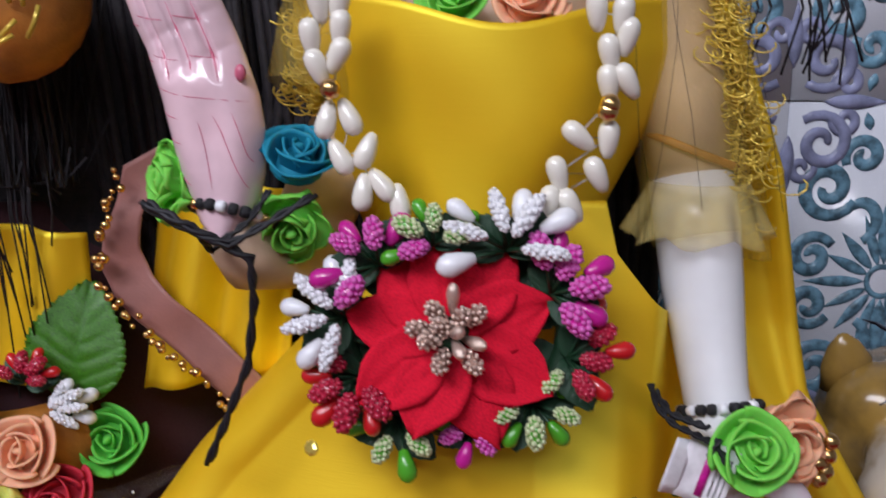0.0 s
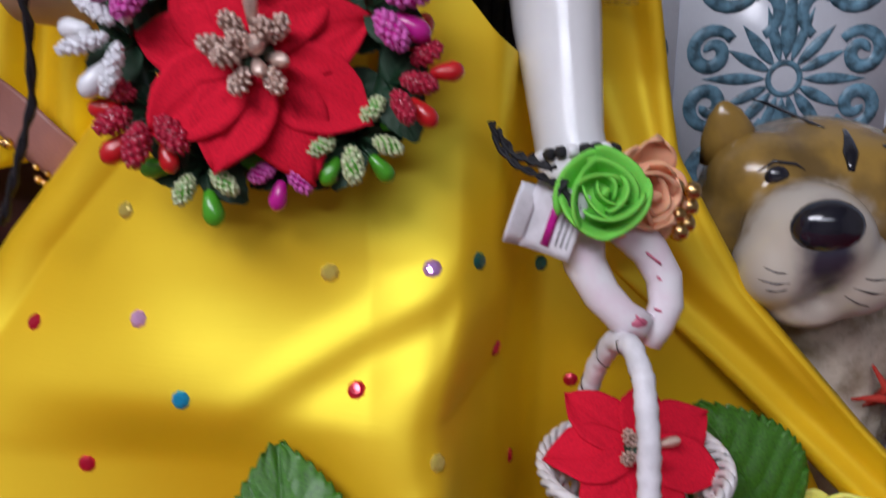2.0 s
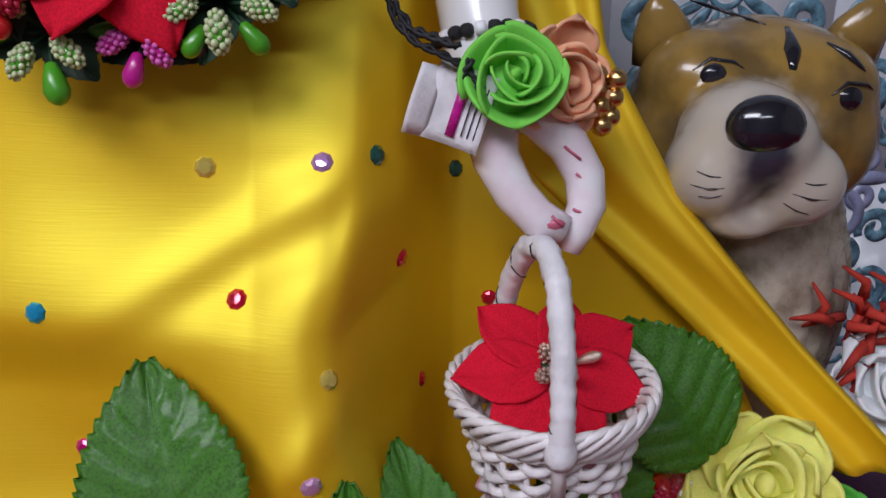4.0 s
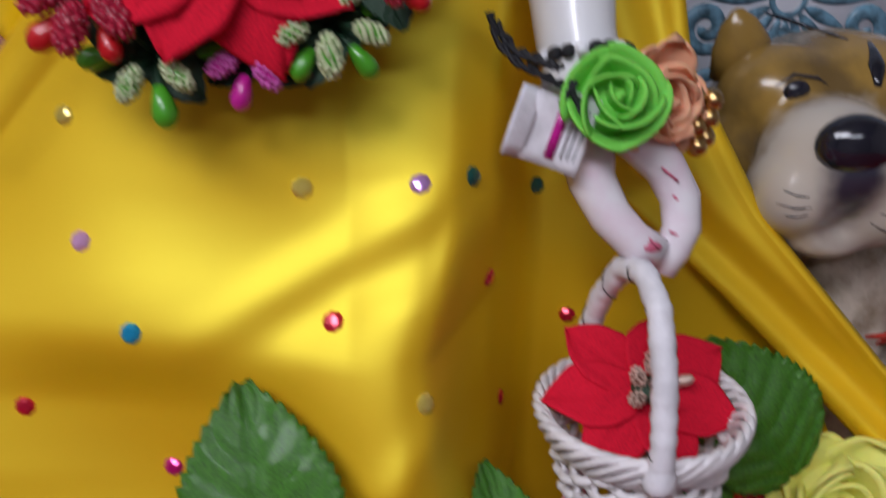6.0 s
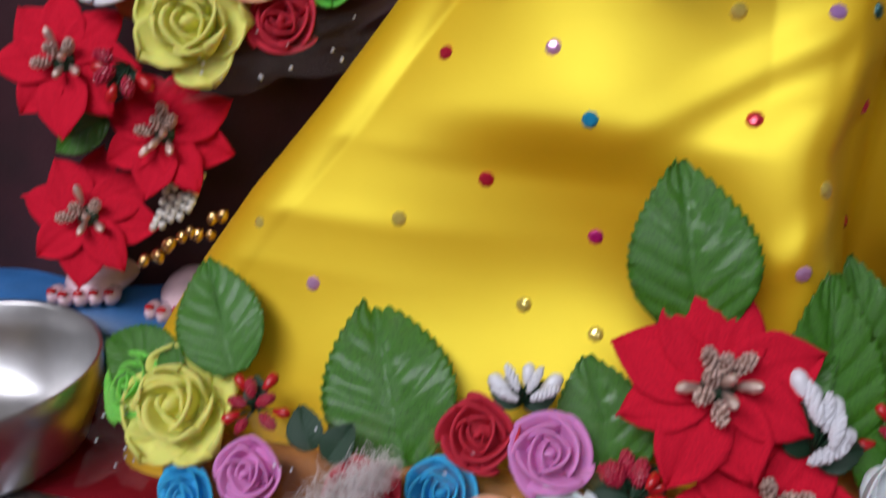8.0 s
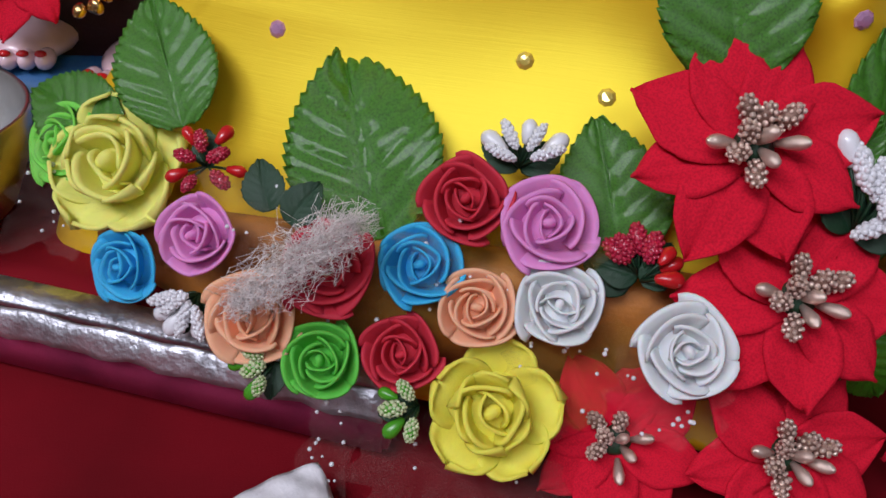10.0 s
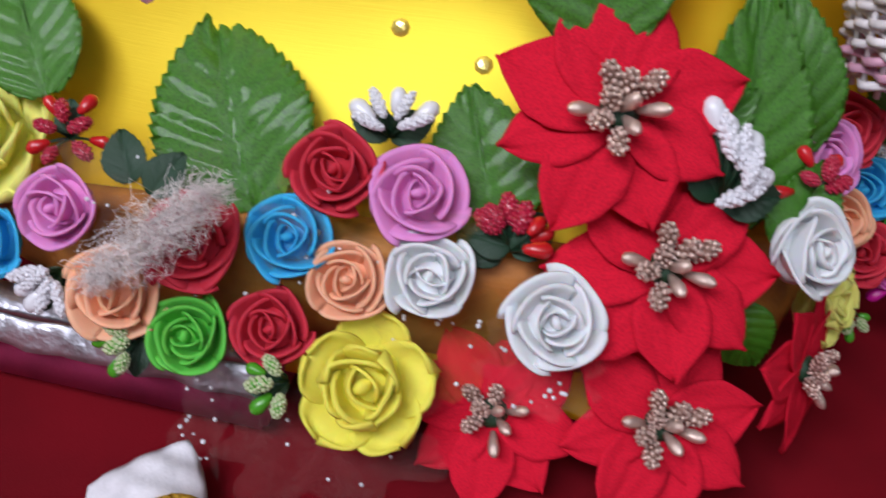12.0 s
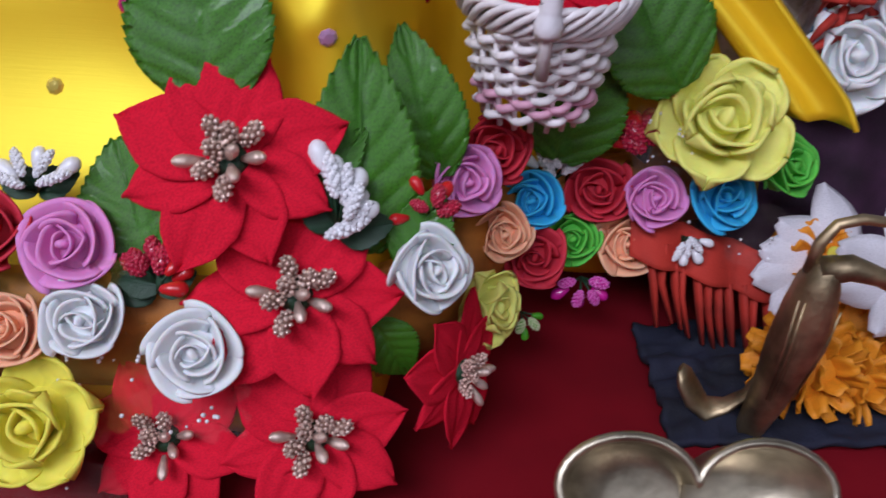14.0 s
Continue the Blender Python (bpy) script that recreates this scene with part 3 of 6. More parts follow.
def poinsettia(loc, normal, radius, label, roll=0, squash=1.0, group="red fabric poinsettias", stamens=9, seed=0, n_out=8):
    rr = random.Random(seed + 5)
    n = Vector(normal).normalized()
    base = Vector(loc) - n * radius * 0.16
    ob = thing("poinsettia", label, "flower", group, m=facing(base, n, roll, radius))
    for i in range(n_out):
        s = rr.uniform(0.9, 1.04)
        part("petal", P_OUT[i % 3], ob, m=pose(0, 0, 0.012 * (i % 2), 2 + rr.uniform(-3, 3), rr.uniform(-5, 5), 360 / n_out * i + rr.uniform(-6, 6)) @ Matrix.Diagonal((s, s, 1, 1)))
    for i in range(stamens):
        a = i * 2.4 + rr.uniform(-0.2, 0.2)
        d = 0.30 * math.sqrt((i + 0.25) / stamens)
        tilt = 12 + 150 * d
        m = pose(d * math.cos(a), d * math.sin(a), 0.21 + rr.uniform(0, 0.05), 0, tilt, math.degrees(a)) @ Matrix.Scale(0.165, 4)
        part("stamen", GOLD_SMOOTH if i in (0, 2, 5, stamens - 1) else GOLD_KNOB, ob, "rose gold glittering stamen" if i == 0 else "", m=m)
    g = Geo()
    ball(g, (0, 0, 0.06), (0.16, 0.16, 0.08), 10)
    part("flower_heart", g.mesh("flower_heart", DARK_LEAF), ob)
    return ob


# berry clusters: smooth buds, grainy buds and a dark leaf
def leaf_mesh(name, mat, length=1.0, width=0.36, curl=0.12, fold=0.12, teeth=15, seed=0.0, blunt=0.0):
    g = Geo()

    def fn(u, v):
        w = width * math.sin(math.pi * (v * 0.945 + 0.045) ** 0.80) ** 0.8
        saw = (v * teeth + 0.5 * (u < 0)) % 1
        w *= 1 + 0.07 * (saw - 0.4)
        y = length * v + 0.03 * (abs(u) > 0.9) * saw
        f = (v * 6.5 - abs(u) * 1.7) % 1
        vein = -0.026 * abs(2 * f - 1) ** 4 * min(1, abs(u) * 5) * (1 - 0.5 * abs(u))
        z = fold * abs(u) * w - 0.026 * gauss(u, 0, 0.09) - curl * (v - 0.3) ** 2 + 0.03 * math.sin(3.3 * v + seed + u) + vein
        return w * u, y, z

    sheet(g, lambda u, v: fn(u, v), 23, 4 * teeth + 1, 0.012)
    return g.mesh(name, mat)


SMALL_LEAF = leaf_mesh("leaf", DARK_LEAF, 1.0, 0.4, 0.2, 0.3, 7)
CLUSTER = {}
for key, (core, dots, smooth) in dict(white=(BUD["white"], BUD["white"], BUD["white"]), magenta=(BUD["magenta"], material("light_magenta_grain", (0.66, 0.12, 0.46), 0.4), BUD["magenta"]),
                                      green=(BUD["green"], BUD["pale"], BUD["green"]), red=(BUD["crimson"], BUD["crimson"], BUD["red"])).items():
    CLUSTER[key] = (knob_mesh("grainy_bud", core, dots, 46, 3, 1.25 if key == "white" else 1.0, 0.27 if key == "white" else 0.42), bud_mesh("smooth_bud", smooth, 0.5, 0.9))


def cluster(kind, loc, normal, size, label, roll=0, grainy=3, smooth=3, spread=150, leaves=2, seed=0, group="berry pick clusters", stem=0.0):
    """Buds on short wires that fan out from one point; local y is the middle of the fan."""
    rr = random.Random(seed * 7 + len(kind))
    ob = thing("berry_cluster", label, "artificial berries", group, m=facing(loc, normal, roll, size))
    total = grainy + smooth
    for i in range(total):
        a = math.radians(90 - spread / 2 + spread * (i + 0.5) / total + rr.uniform(-9, 9))
        d = (0.62 if i % 2 else 0.45) + rr.uniform(-0.08, 0.12)
        d += stem * (i / total - 0.4)
        c = (d * math.cos(a), d * math.sin(a), 0.16 + 0.22 * (i % 2 == 0) + rr.uniform(-0.05, 0.1))
        is_grain = (i % 2 == 0 and grainy > 0) if grainy and smooth else grainy > 0
        me = CLUSTER[kind][0 if is_grain else 1]
        s = (0.31 if is_grain else 0.30) * rr.uniform(0.85, 1.12)
        part("grainy_bud" if is_grain else "smooth_bud", me, ob, m=pose(*c, rr.uniform(-25, 5), 0, 0) @ pose(0, 0, 0, -90, 0, 0) @ pose(0, 0, 0, 0, 90 - math.degrees(a), 0) @ Matrix.Scale(s, 4))
        g = Geo()
        tube(g, [(0, 0, 0), (c[0] * 0.5, c[1] * 0.5, c[2] * 0.8), c], 0.03, 5)
        part("wire", g.mesh("wire", DARK_LEAF), ob)
    for i in range(leaves):
        part("leaf", SMALL_LEAF, ob, "dark green leaf", m=pose(0, 0, -0.05, 6, 0, (-60 + 120 * i / max(1, leaves - 1)) if leaves > 1 else 0) @ Matrix.Scale(0.8, 4))
    return ob


BIG_LEAF = [leaf_mesh("fabric_leaf", LEAF, 1.0, 0.41, 0.2, 0.10, 17, s) for s in (0.0, 1.7)]


g = Geo()
tube(g, [(0, 0.02, -0.052), (0, 0.25, -0.046), (0, 0.5, -0.044), (0, 0.75, -0.062), (0, 0.93, -0.095)], [0.014, 0.012, 0.009, 0.006, 0.003], 6)
MIDRIB = g.mesh("midrib", LEAF)


def leaf(base, tip, normal, label, wide=1.0, k=0):
    """A serrated fabric leaf from base to tip."""
    b, t = Vector(base), Vector(tip)
    y = (t - b)
    n = Vector(normal).normalized()
    x = y.normalized().cross(n).normalized()
    z = x.cross(y.normalized())
    m = Matrix((x, y.normalized(), z)).transposed().to_4x4()
    ob = thing("fabric_leaf", label, "leaf", "green fabric leaves", data=BIG_LEAF[k % 2], m=Matrix.Translation(b) @ m @ Matrix.Diagonal((y.length * wide, y.length, y.length, 1)))
    part("midrib", MIDRIB, ob, m=pose(0, 0, 0.015))
    return ob


N = (0.0, -0.80, 0.60)
HEM = "on the skirt's hem"
for colour, loc, nrm, r, roll, open_, words in [
    ("blue", (-0.067, 0.216, 0.061), N, 0.0126, 20, 0, "blue"),
    ("red", (-0.056, 0.226, 0.079), N, 0.0128, 50, 0, "red"),
    ("pink", (-0.032, 0.223, 0.076), N, 0.0132, 10, 0.2, "pink"),
    ("white", (-0.026, 0.211, 0.057), N, 0.0128, 80, 0, "white"),
    ("peach", (-0.049, 0.210, 0.053), N, 0.0118, 0, 0, "peach"),
    ("red", (-0.069, 0.203, 0.038), N, 0.0116, 30, 0, "red"),
    ("red", (-0.093, 0.209, 0.060), N, 0.0126, 70, 0.3, "dusty red"),
    ("peach", (-0.114, 0.203, 0.044), N, 0.0130, 15, 0.2, "peach"),
    ("green", (-0.092, 0.199, 0.035), N, 0.0118, 95, 0, "green"),
    ("yellow", (-0.041, 0.195, 0.028), N, 0.0195, 40, 0.9, "large yellow"),
    ("white", (0.0095, 0.199, 0.0552), (0.05, -0.8, 0.55), 0.0130, 120, 0.2, "white"),
    ("pink", (-0.134, 0.216, 0.061), (-0.2, -0.85, 0.45), 0.0122, 45, 0, "pink"),
    ("blue", (-0.162, 0.225, 0.040), (-0.3, -0.85, 0.35), 0.0112, 10, 0.2, "blue"),
    ("pale_yellow", (-0.170, 0.242, 0.068), (-0.1, -0.75, 0.6), 0.0225, 60, 0.9, "large yellow"),
    ("lime", (-0.192, 0.252, 0.067), (-0.4, -0.7, 0.5), 0.0125, 20, 0.3, "lime green"),
    ("white", (0.080, 0.219, 0.075), (0.45, -0.8, 0.45), 0.0135, 30, 0, "white"),
    ("pink", (0.092, 0.264, 0.082), (0.3, -0.85, 0.3), 0.0135, 0, 0, "pink"),
    ("red", (0.104, 0.284, 0.085), (0.1, -0.85, 0.5), 0.0125, 60, 0, "red"),
    ("blue", (0.121, 0.296, 0.058), (-0.2, -0.85, 0.4), 0.0125, 20, 0, "blue"),
    ("red", (0.149, 0.305, 0.060), (-0.15, -0.85, 0.5), 0.0135, 80, 0, "red"),
    ("pink", (0.171, 0.300, 0.060), (0, -0.85, 0.5), 0.0128, 25, 0, "pink"),
    ("blue", (0.199, 0.299, 0.063), (0.1, -0.8, 0.5), 0.0130, 110, 0.2, "blue"),
    ("green", (0.141, 0.300, 0.039), (-0.1, -0.85, 0.4), 0.0112, 40, 0, "green"),
    ("peach", (0.164, 0.300, 0.038), (0, -0.85, 0.5), 0.0128, 10, 0.2, "peach"),
    ("red", (0.124, 0.287, 0.038), (-0.1, -0.85, 0.4), 0.0122, 75, 0.2, "red"),
    ("peach", (0.109, 0.275, 0.055), (0.1, -0.9, 0.3), 0.0110, 33, 0, "peach"),
    ("pale_yellow", (0.189, 0.296, 0.098), (-0.1, -0.8, 0.55), 0.0255, 75, 1.0, "large pale yellow"),
    ("green", (0.224, 0.303, 0.076), (0.3, -0.8, 0.5), 0.0132, 55, 0, "green"),
    ("pale_yellow", (0.107, 0.255, 0.036), (0.7, -0.6, 0.3), 0.0150, 55, 0.7, "yellow"),
]:
    rose(colour, loc, nrm, r, f"{words} foam rose glued among flowers {HEM}", roll, open_)

for loc, nrm, r, roll, sd, st in [
    ((0.0185, 0.222, 0.1085), (0.0, -0.82, 0.58), 0.0350, 24, 1, 10),
    ((0.0385, 0.211, 0.0695), (0.05, -0.82, 0.56), 0.0345, 6, 2, 10),
    ((0.045, 0.198, 0.0245), (0.1, -0.82, 0.56), 0.0330, 10, 3, 10),
    ((-0.003, 0.204, 0.016), (-0.1, -0.78, 0.62), 0.0300, 40, 4, 8),
    ((0.096, 0.230, 0.026), (0.80, -0.58, 0.18), 0.0285, 20, 5, 8),
]:
    poinsettia(loc, nrm, r, "red fabric poinsettia with glittering stamens on the hem", roll, stamens=st, seed=sd)
FN = (0, -0.92, 0.38)
poinsettia((0.003, 0.2635, 0.2785), (0, -0.95, 0.28), 0.0350, "large red fabric poinsettia in the middle of the garland", 14, stamens=12, seed=9, group="", n_out=9)

# leaves on the hem and skirt
for base, tip, wide, k in [
    ((-0.080, 0.230, 0.060), (-0.102, 0.266, 0.106), 0.95, 0), ((-0.147, 0.248, 0.080), (-0.166, 0.272, 0.114), 0.88, 1),
    ((-0.170, 0.252, 0.070), (-0.206, 0.266, 0.080), 0.9, 0), ((-0.008, 0.229, 0.062), (-0.021, 0.246, 0.100), 1.0, 1),
    ((0.013, 0.236, 0.118), (0.003, 0.256, 0.169), 0.92, 0), ((0.058, 0.232, 0.072), (0.054, 0.242, 0.137), 0.66, 1),
    ((0.082, 0.262, 0.084), (0.067, 0.270, 0.133), 0.66, 0), ((0.172, 0.303, 0.105), (0.142, 0.306, 0.152), 1.0, 1),
    ((0.130, 0.303, 0.072), (0.138, 0.305, 0.125), 0.9, 0), ((0.072, 0.226, 0.070), (0.080, 0.232, 0.096), 0.9, 1),
    ((0.062, 0.222, 0.052), (0.075, 0.222, 0.030), 0.95, 0), ((0.030, 0.232, 0.085), (0.056, 0.236, 0.112), 0.7, 1),
]:
    leaf(base, tip, (0, -0.85, 0.5), "serrated green fabric leaf with pressed veins", wide, k)

# clusters on the hem
for kind, loc, nrm, size, roll, gr, sm, sp, lv, words in [
    ("red", (-0.1365, 0.239, 0.072), N, 0.0145, 10, 4, 5, 320, 1, "red"),
    ("white", (-0.132, 0.214, 0.042), N, 0.017, 160, 4, 4, 130, 1, "white"),
    ("green", (-0.106, 0.202, 0.030), N, 0.014, 120, 3, 2, 130, 2, "green"),
    ("green", (-0.062, 0.196, 0.026), N, 0.015, 110, 3, 2, 150, 1, "green"),
    ("white", (-0.042, 0.236, 0.086), N, 0.017, 0, 4, 3, 170, 2, "white"),
    ("red", (-0.004, 0.222, 0.063), N, 0.017, 20, 4, 0, 80, 2, "crimson"),
    ("red", (-0.004, 0.218, 0.064), N, 0.016, -60, 0, 3, 80, 1, "glossy red"),
    ("white", (0.0500, 0.222, 0.086), (0.1, -0.85, 0.5), 0.021, -24, 6, 4, 95, 2, "long white"),
    ("red", (0.078, 0.234, 0.086), (0.2, -0.85, 0.5), 0.014, 10, 3, 3, 180, 0, "red"),
    ("white", (0.130, 0.309, 0.060), N, 0.019, 0, 4, 4, 110, 0, "white"),
    ("red", (0.166, 0.307, 0.072), N, 0.023, 25, 5, 3, 90, 0, "crimson"),
    ("magenta", (0.146, 0.296, 0.024), (0, -0.85, 0.4), 0.016, 180, 4, 3, 160, 0, "magenta"),
    ("white", (0.186, 0.302, 0.042), N, 0.014, 200, 3, 3, 120, 0, "white"),
    ("magenta", (-0.163, 0.246, 0.043), N, 0.011, 90, 2, 3, 120, 0, "magenta"),
    ("green", (0.118, 0.270, 0.024), (0.3, -0.85, 0.4), 0.012, 200, 3, 1, 130, 0, "pale green"),
]:
    cluster(kind, loc, nrm, size, f"{words} berry pick tucked between the foam roses", roll, gr, sm, sp, lv, seed=len(words) + int(abs(loc[0]) * 1000), stem=0.7 if words == "long white" else 0.0)

for x, y, z, t, s in ((-0.112, 0.220, 0.070, 20, 0.016), (-0.106, 0.218, 0.068, -30, 0.015), (-0.006, 0.222, 0.058, 60, 0.016)):
    thing("dark_leaf", "small dark green leaf between the foam roses", "leaf", "small dark leaves", data=SMALL_LEAF, m=facing((x, y, z), N, t, s))

# clusters round the garland's flower
for kind, px, pz, size, roll, gr, sm, sp, words in [
    ("magenta", -0.024, 0.3045, 0.021, 35, 3, 4, 230, "magenta"), ("white", 0.018, 0.3120, 0.023, 5, 5, 3, 230, "white"), ("green", -0.004, 0.3110, 0.018, 10, 3, 3, 230, "green"),
    ("magenta", 0.041, 0.2935, 0.022, -60, 3, 4, 200, "magenta"), ("red", 0.047, 0.2680, 0.021, -95, 2, 4, 150, "red"), ("green", 0.033, 0.2480, 0.019, -140, 3, 4, 240, "green"),
    ("magenta", 0.010, 0.2405, 0.016, 180, 2, 2, 170, "magenta"), ("green", -0.015, 0.2395, 0.019, 165, 4, 2, 240, "green"), ("red", -0.030, 0.2545, 0.021, 140, 2, 5, 170, "red"), ("white", -0.039, 0.2820, 0.022, 80, 4, 3, 210, "white"),
]:
    turn = math.radians(roll)
    at = (px + 0.45 * size * math.sin(turn), 0.2725, pz - 0.45 * size * math.cos(turn))
    cluster(kind, at, FN, size, f"{words} berry pick round the red garland flower", roll, gr, sm, sp, 2, seed=int(1000 * abs(px)) + roll, group="berry picks of the garland")

# stones sewn on the skirt
GEM = {}
for key, c in dict(red=(0.70, 0.01, 0.05), pink=(0.85, 0.45, 0.75), blue=(0.02, 0.45, 0.80), yellow=(0.92, 0.66, 0.14), violet=(0.58, 0.30, 0.70), teal=(0.02, 0.14, 0.12), magenta=(0.70, 0.01, 0.25)).items():
    g = Geo()
    turned(g, [(1.0, 0.0), (1.0, 0.10), (0.86, 0.30), (0.55, 0.50), (0.001, 0.54)], 8)
    GEM[key] = g.mesh("skirt_stone", material(key + "_stone", c, 0.08, 0.5, vary=0.4, scale=700, bump=0, coat=1.0), smooth=False)


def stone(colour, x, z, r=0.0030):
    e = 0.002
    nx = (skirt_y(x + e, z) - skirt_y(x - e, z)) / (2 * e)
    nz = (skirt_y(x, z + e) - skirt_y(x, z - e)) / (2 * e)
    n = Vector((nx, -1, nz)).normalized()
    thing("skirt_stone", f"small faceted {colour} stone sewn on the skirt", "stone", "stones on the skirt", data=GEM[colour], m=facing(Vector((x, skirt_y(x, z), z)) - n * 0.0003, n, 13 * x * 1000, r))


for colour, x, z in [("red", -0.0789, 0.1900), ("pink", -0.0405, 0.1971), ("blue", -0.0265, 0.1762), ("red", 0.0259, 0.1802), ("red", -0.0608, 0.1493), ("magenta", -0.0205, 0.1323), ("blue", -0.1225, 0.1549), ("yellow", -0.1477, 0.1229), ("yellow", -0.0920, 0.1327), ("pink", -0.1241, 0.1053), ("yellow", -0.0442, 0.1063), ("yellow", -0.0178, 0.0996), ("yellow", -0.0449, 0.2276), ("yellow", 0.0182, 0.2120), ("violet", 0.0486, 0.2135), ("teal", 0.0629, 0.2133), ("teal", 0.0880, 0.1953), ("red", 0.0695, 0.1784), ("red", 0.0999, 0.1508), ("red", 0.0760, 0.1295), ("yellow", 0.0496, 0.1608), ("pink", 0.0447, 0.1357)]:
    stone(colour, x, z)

# ---------- padding, nets and garland under the flowers ----------
ORANGE = material("orange_gold_cloth", (0.42, 0.15, 0.02), 0.6, vary=0.3, scale=60, bump=0.4, fine=900)
g = Geo()
tube(g, [(-0.178, 0.258, 0.034), (-0.14, 0.244, 0.034), (-0.10, 0.234, 0.036), (-0.05, 0.234, 0.036), (0.0, 0.233, 0.036), (0.045, 0.232, 0.036), (0.075, 0.246, 0.040), (0.093, 0.276, 0.040), (0.12, 0.316, 0.044), (0.16, 0.326, 0.047), (0.215, 0.326, 0.060)],
     [0.008, 0.010, 0.012, 0.012, 0.012, 0.012, 0.012, 0.011, 0.010, 0.010, 0.010], 14, flat=1.9)
thing("hem_roll", "padded orange gold hem roll under the flowers", "hem", data=g.mesh("hem_roll", ORANGE))


def net(x, y, z, w, h, normal, roll, mat, label, seed):
    """A crumpled piece of net with an uneven edge."""
    rr = random.Random(seed)
    a, b, c = rr.uniform(0, 6), rr.uniform(0, 6), rr.uniform(0, 6)
    g = Geo()

    def fn(u, v):
        q = 2 * v - 1
        edge = 1 + 0.13 * math.sin(7 * math.atan2(q, u) + a) + 0.08 * math.sin(13 * math.atan2(q, u) + b)
        return u * w * edge, q * h * edge, 0.003 * math.sin(160 * u * w + b) + 0.003 * math.sin(190 * q * h + a + 2 * u)

    sheet(g, fn, 26, 26, 0.0002)
    ob = thing("net_scrap", label, "net cloth", "scraps of net", m=facing((x, y, z), normal, roll))
    part("net", g.mesh("net", mat), ob)
    for i in range(14):
        k = Geo()
        ball(k, (rr.uniform(-0.8, 0.8) * w, rr.uniform(-0.8, 0.8) * h, 0.003), rr.uniform(0.0005, 0.0009), 6)
        part("glitter_dot", k.mesh("glitter_dot", BUD["white"]), ob)
    return ob


for i, (x, y, z, w, h, roll, mat) in enumerate([
    (-0.050, 0.196, 0.006, 0.030, 0.018, 15, NET_PINK), (-0.088, 0.198, 0.006, 0.008, 0.014, -10, NET_PINK), (-0.186, 0.242, 0.050, 0.018, 0.016, 0, NET_PINK),
    (-0.018, 0.212, 0.036, 0.018, 0.016, 40, NET_GOLD), (-0.078, 0.218, 0.050, 0.030, 0.014, 10, NET_GOLD), (-0.045, 0.222, 0.062, 0.028, 0.012, -8, NET_GOLD),
    (0.008, 0.203, 0.034, 0.016, 0.012, 0, NET_PINK), (0.172, 0.303, 0.090, 0.014, 0.020, 0, NET_PINK), (0.205, 0.306, 0.046, 0.026, 0.014, -20, NET_PINK), (-0.11, 0.222, 0.068, 0.022, 0.012, 5, NET_PINK)]):
    net(x, y, z, w, h, (0, -0.85, 0.5), roll, mat, "crumpled glittering net scrap tucked between the flowers", i)

# cotton fluff caught on a rose
g = Geo()
for i in range(1100):
    t = random.random()
    c = np.array((-0.116 + 0.034 * t, 0.197 + 0.004 * t, 0.052 + 0.030 * t)) + np.array([random.gauss(0, 0.0034) for _ in range(3)]) * (0.5 + 0.7 * math.sin(math.pi * t))
    d = np.array((0.6, 0.1, 0.5)) * random.uniform(0.001, 0.0045) + np.array([random.gauss(0, 0.0012) for _ in range(3)])
    j = np.array([random.gauss(0, 0.0018) for _ in range(3)])
    k = np.array([random.gauss(0, 0.0018) for _ in range(3)])
    tube(g, [c - d, c - d * 0.3 + j, c + d * 0.3 + k, c + d], 0.00008, 3)
thing("cotton_fluff", "tuft of pinkish cotton fluff caught on the roses", "cotton", kind="stuff", data=g.mesh("cotton_fluff", COTTON))

# ---------- the doll: one plain mesh ----------
doll = Geo()
P, W, K, R = 0, 1, 2, 3  # pink, white, beige, red line
ball(doll, (0.012, 0.350, 0.345), (0.045, 0.040, 0.07), 20, K)
ball(doll, (0.012, 0.345, 0.27), (0.03, 0.03, 0.08), 16, K)
tube(doll, [(0.060, 0.345, 0.400), (0.074, 0.340, 0.375), (0.081, 0.334, 0.345), (0.085, 0.330, 0.315)], [0.018, 0.0165, 0.0155, 0.014], 18, K)
tube(doll, [(0.085, 0.330, 0.316), (0.087, 0.325, 0.300), (0.0885, 0.319, 0.280), (0.090, 0.311, 0.262), (0.091, 0.304, 0.248), (0.093, 0.299, 0.236), (0.097, 0.294, 0.224)],
     [0.0150, 0.0148, 0.0140, 0.0122, 0.0110, 0.0112, 0.0108], 20, W)
# lowered hand with a ring of fingers
tube(doll, [(0.094, 0.298, 0.236), (0.0935, 0.294, 0.222), (0.0955, 0.291, 0.211), (0.1005, 0.288, 0.202), (0.1065, 0.285, 0.196), (0.114, 0.284, 0.1925)], [0.009, 0.0080, 0.0066, 0.0060, 0.0056, 0.0045], 14, 4)
tube(doll, [(0.099, 0.297, 0.230), (0.1085, 0.296, 0.2215), (0.116, 0.294, 0.214), (0.1205, 0.292, 0.206), (0.121, 0.289, 0.198), (0.118, 0.286, 0.192), (0.116, 0.285, 0.186)], [0.008, 0.0068, 0.0060, 0.0058, 0.0055, 0.0048, 0.003], 14, 4)
tube(doll, [(0.101, 0.297, 0.227), (0.098, 0.294, 0.222)], [0.009, 0.009], 14, 4)
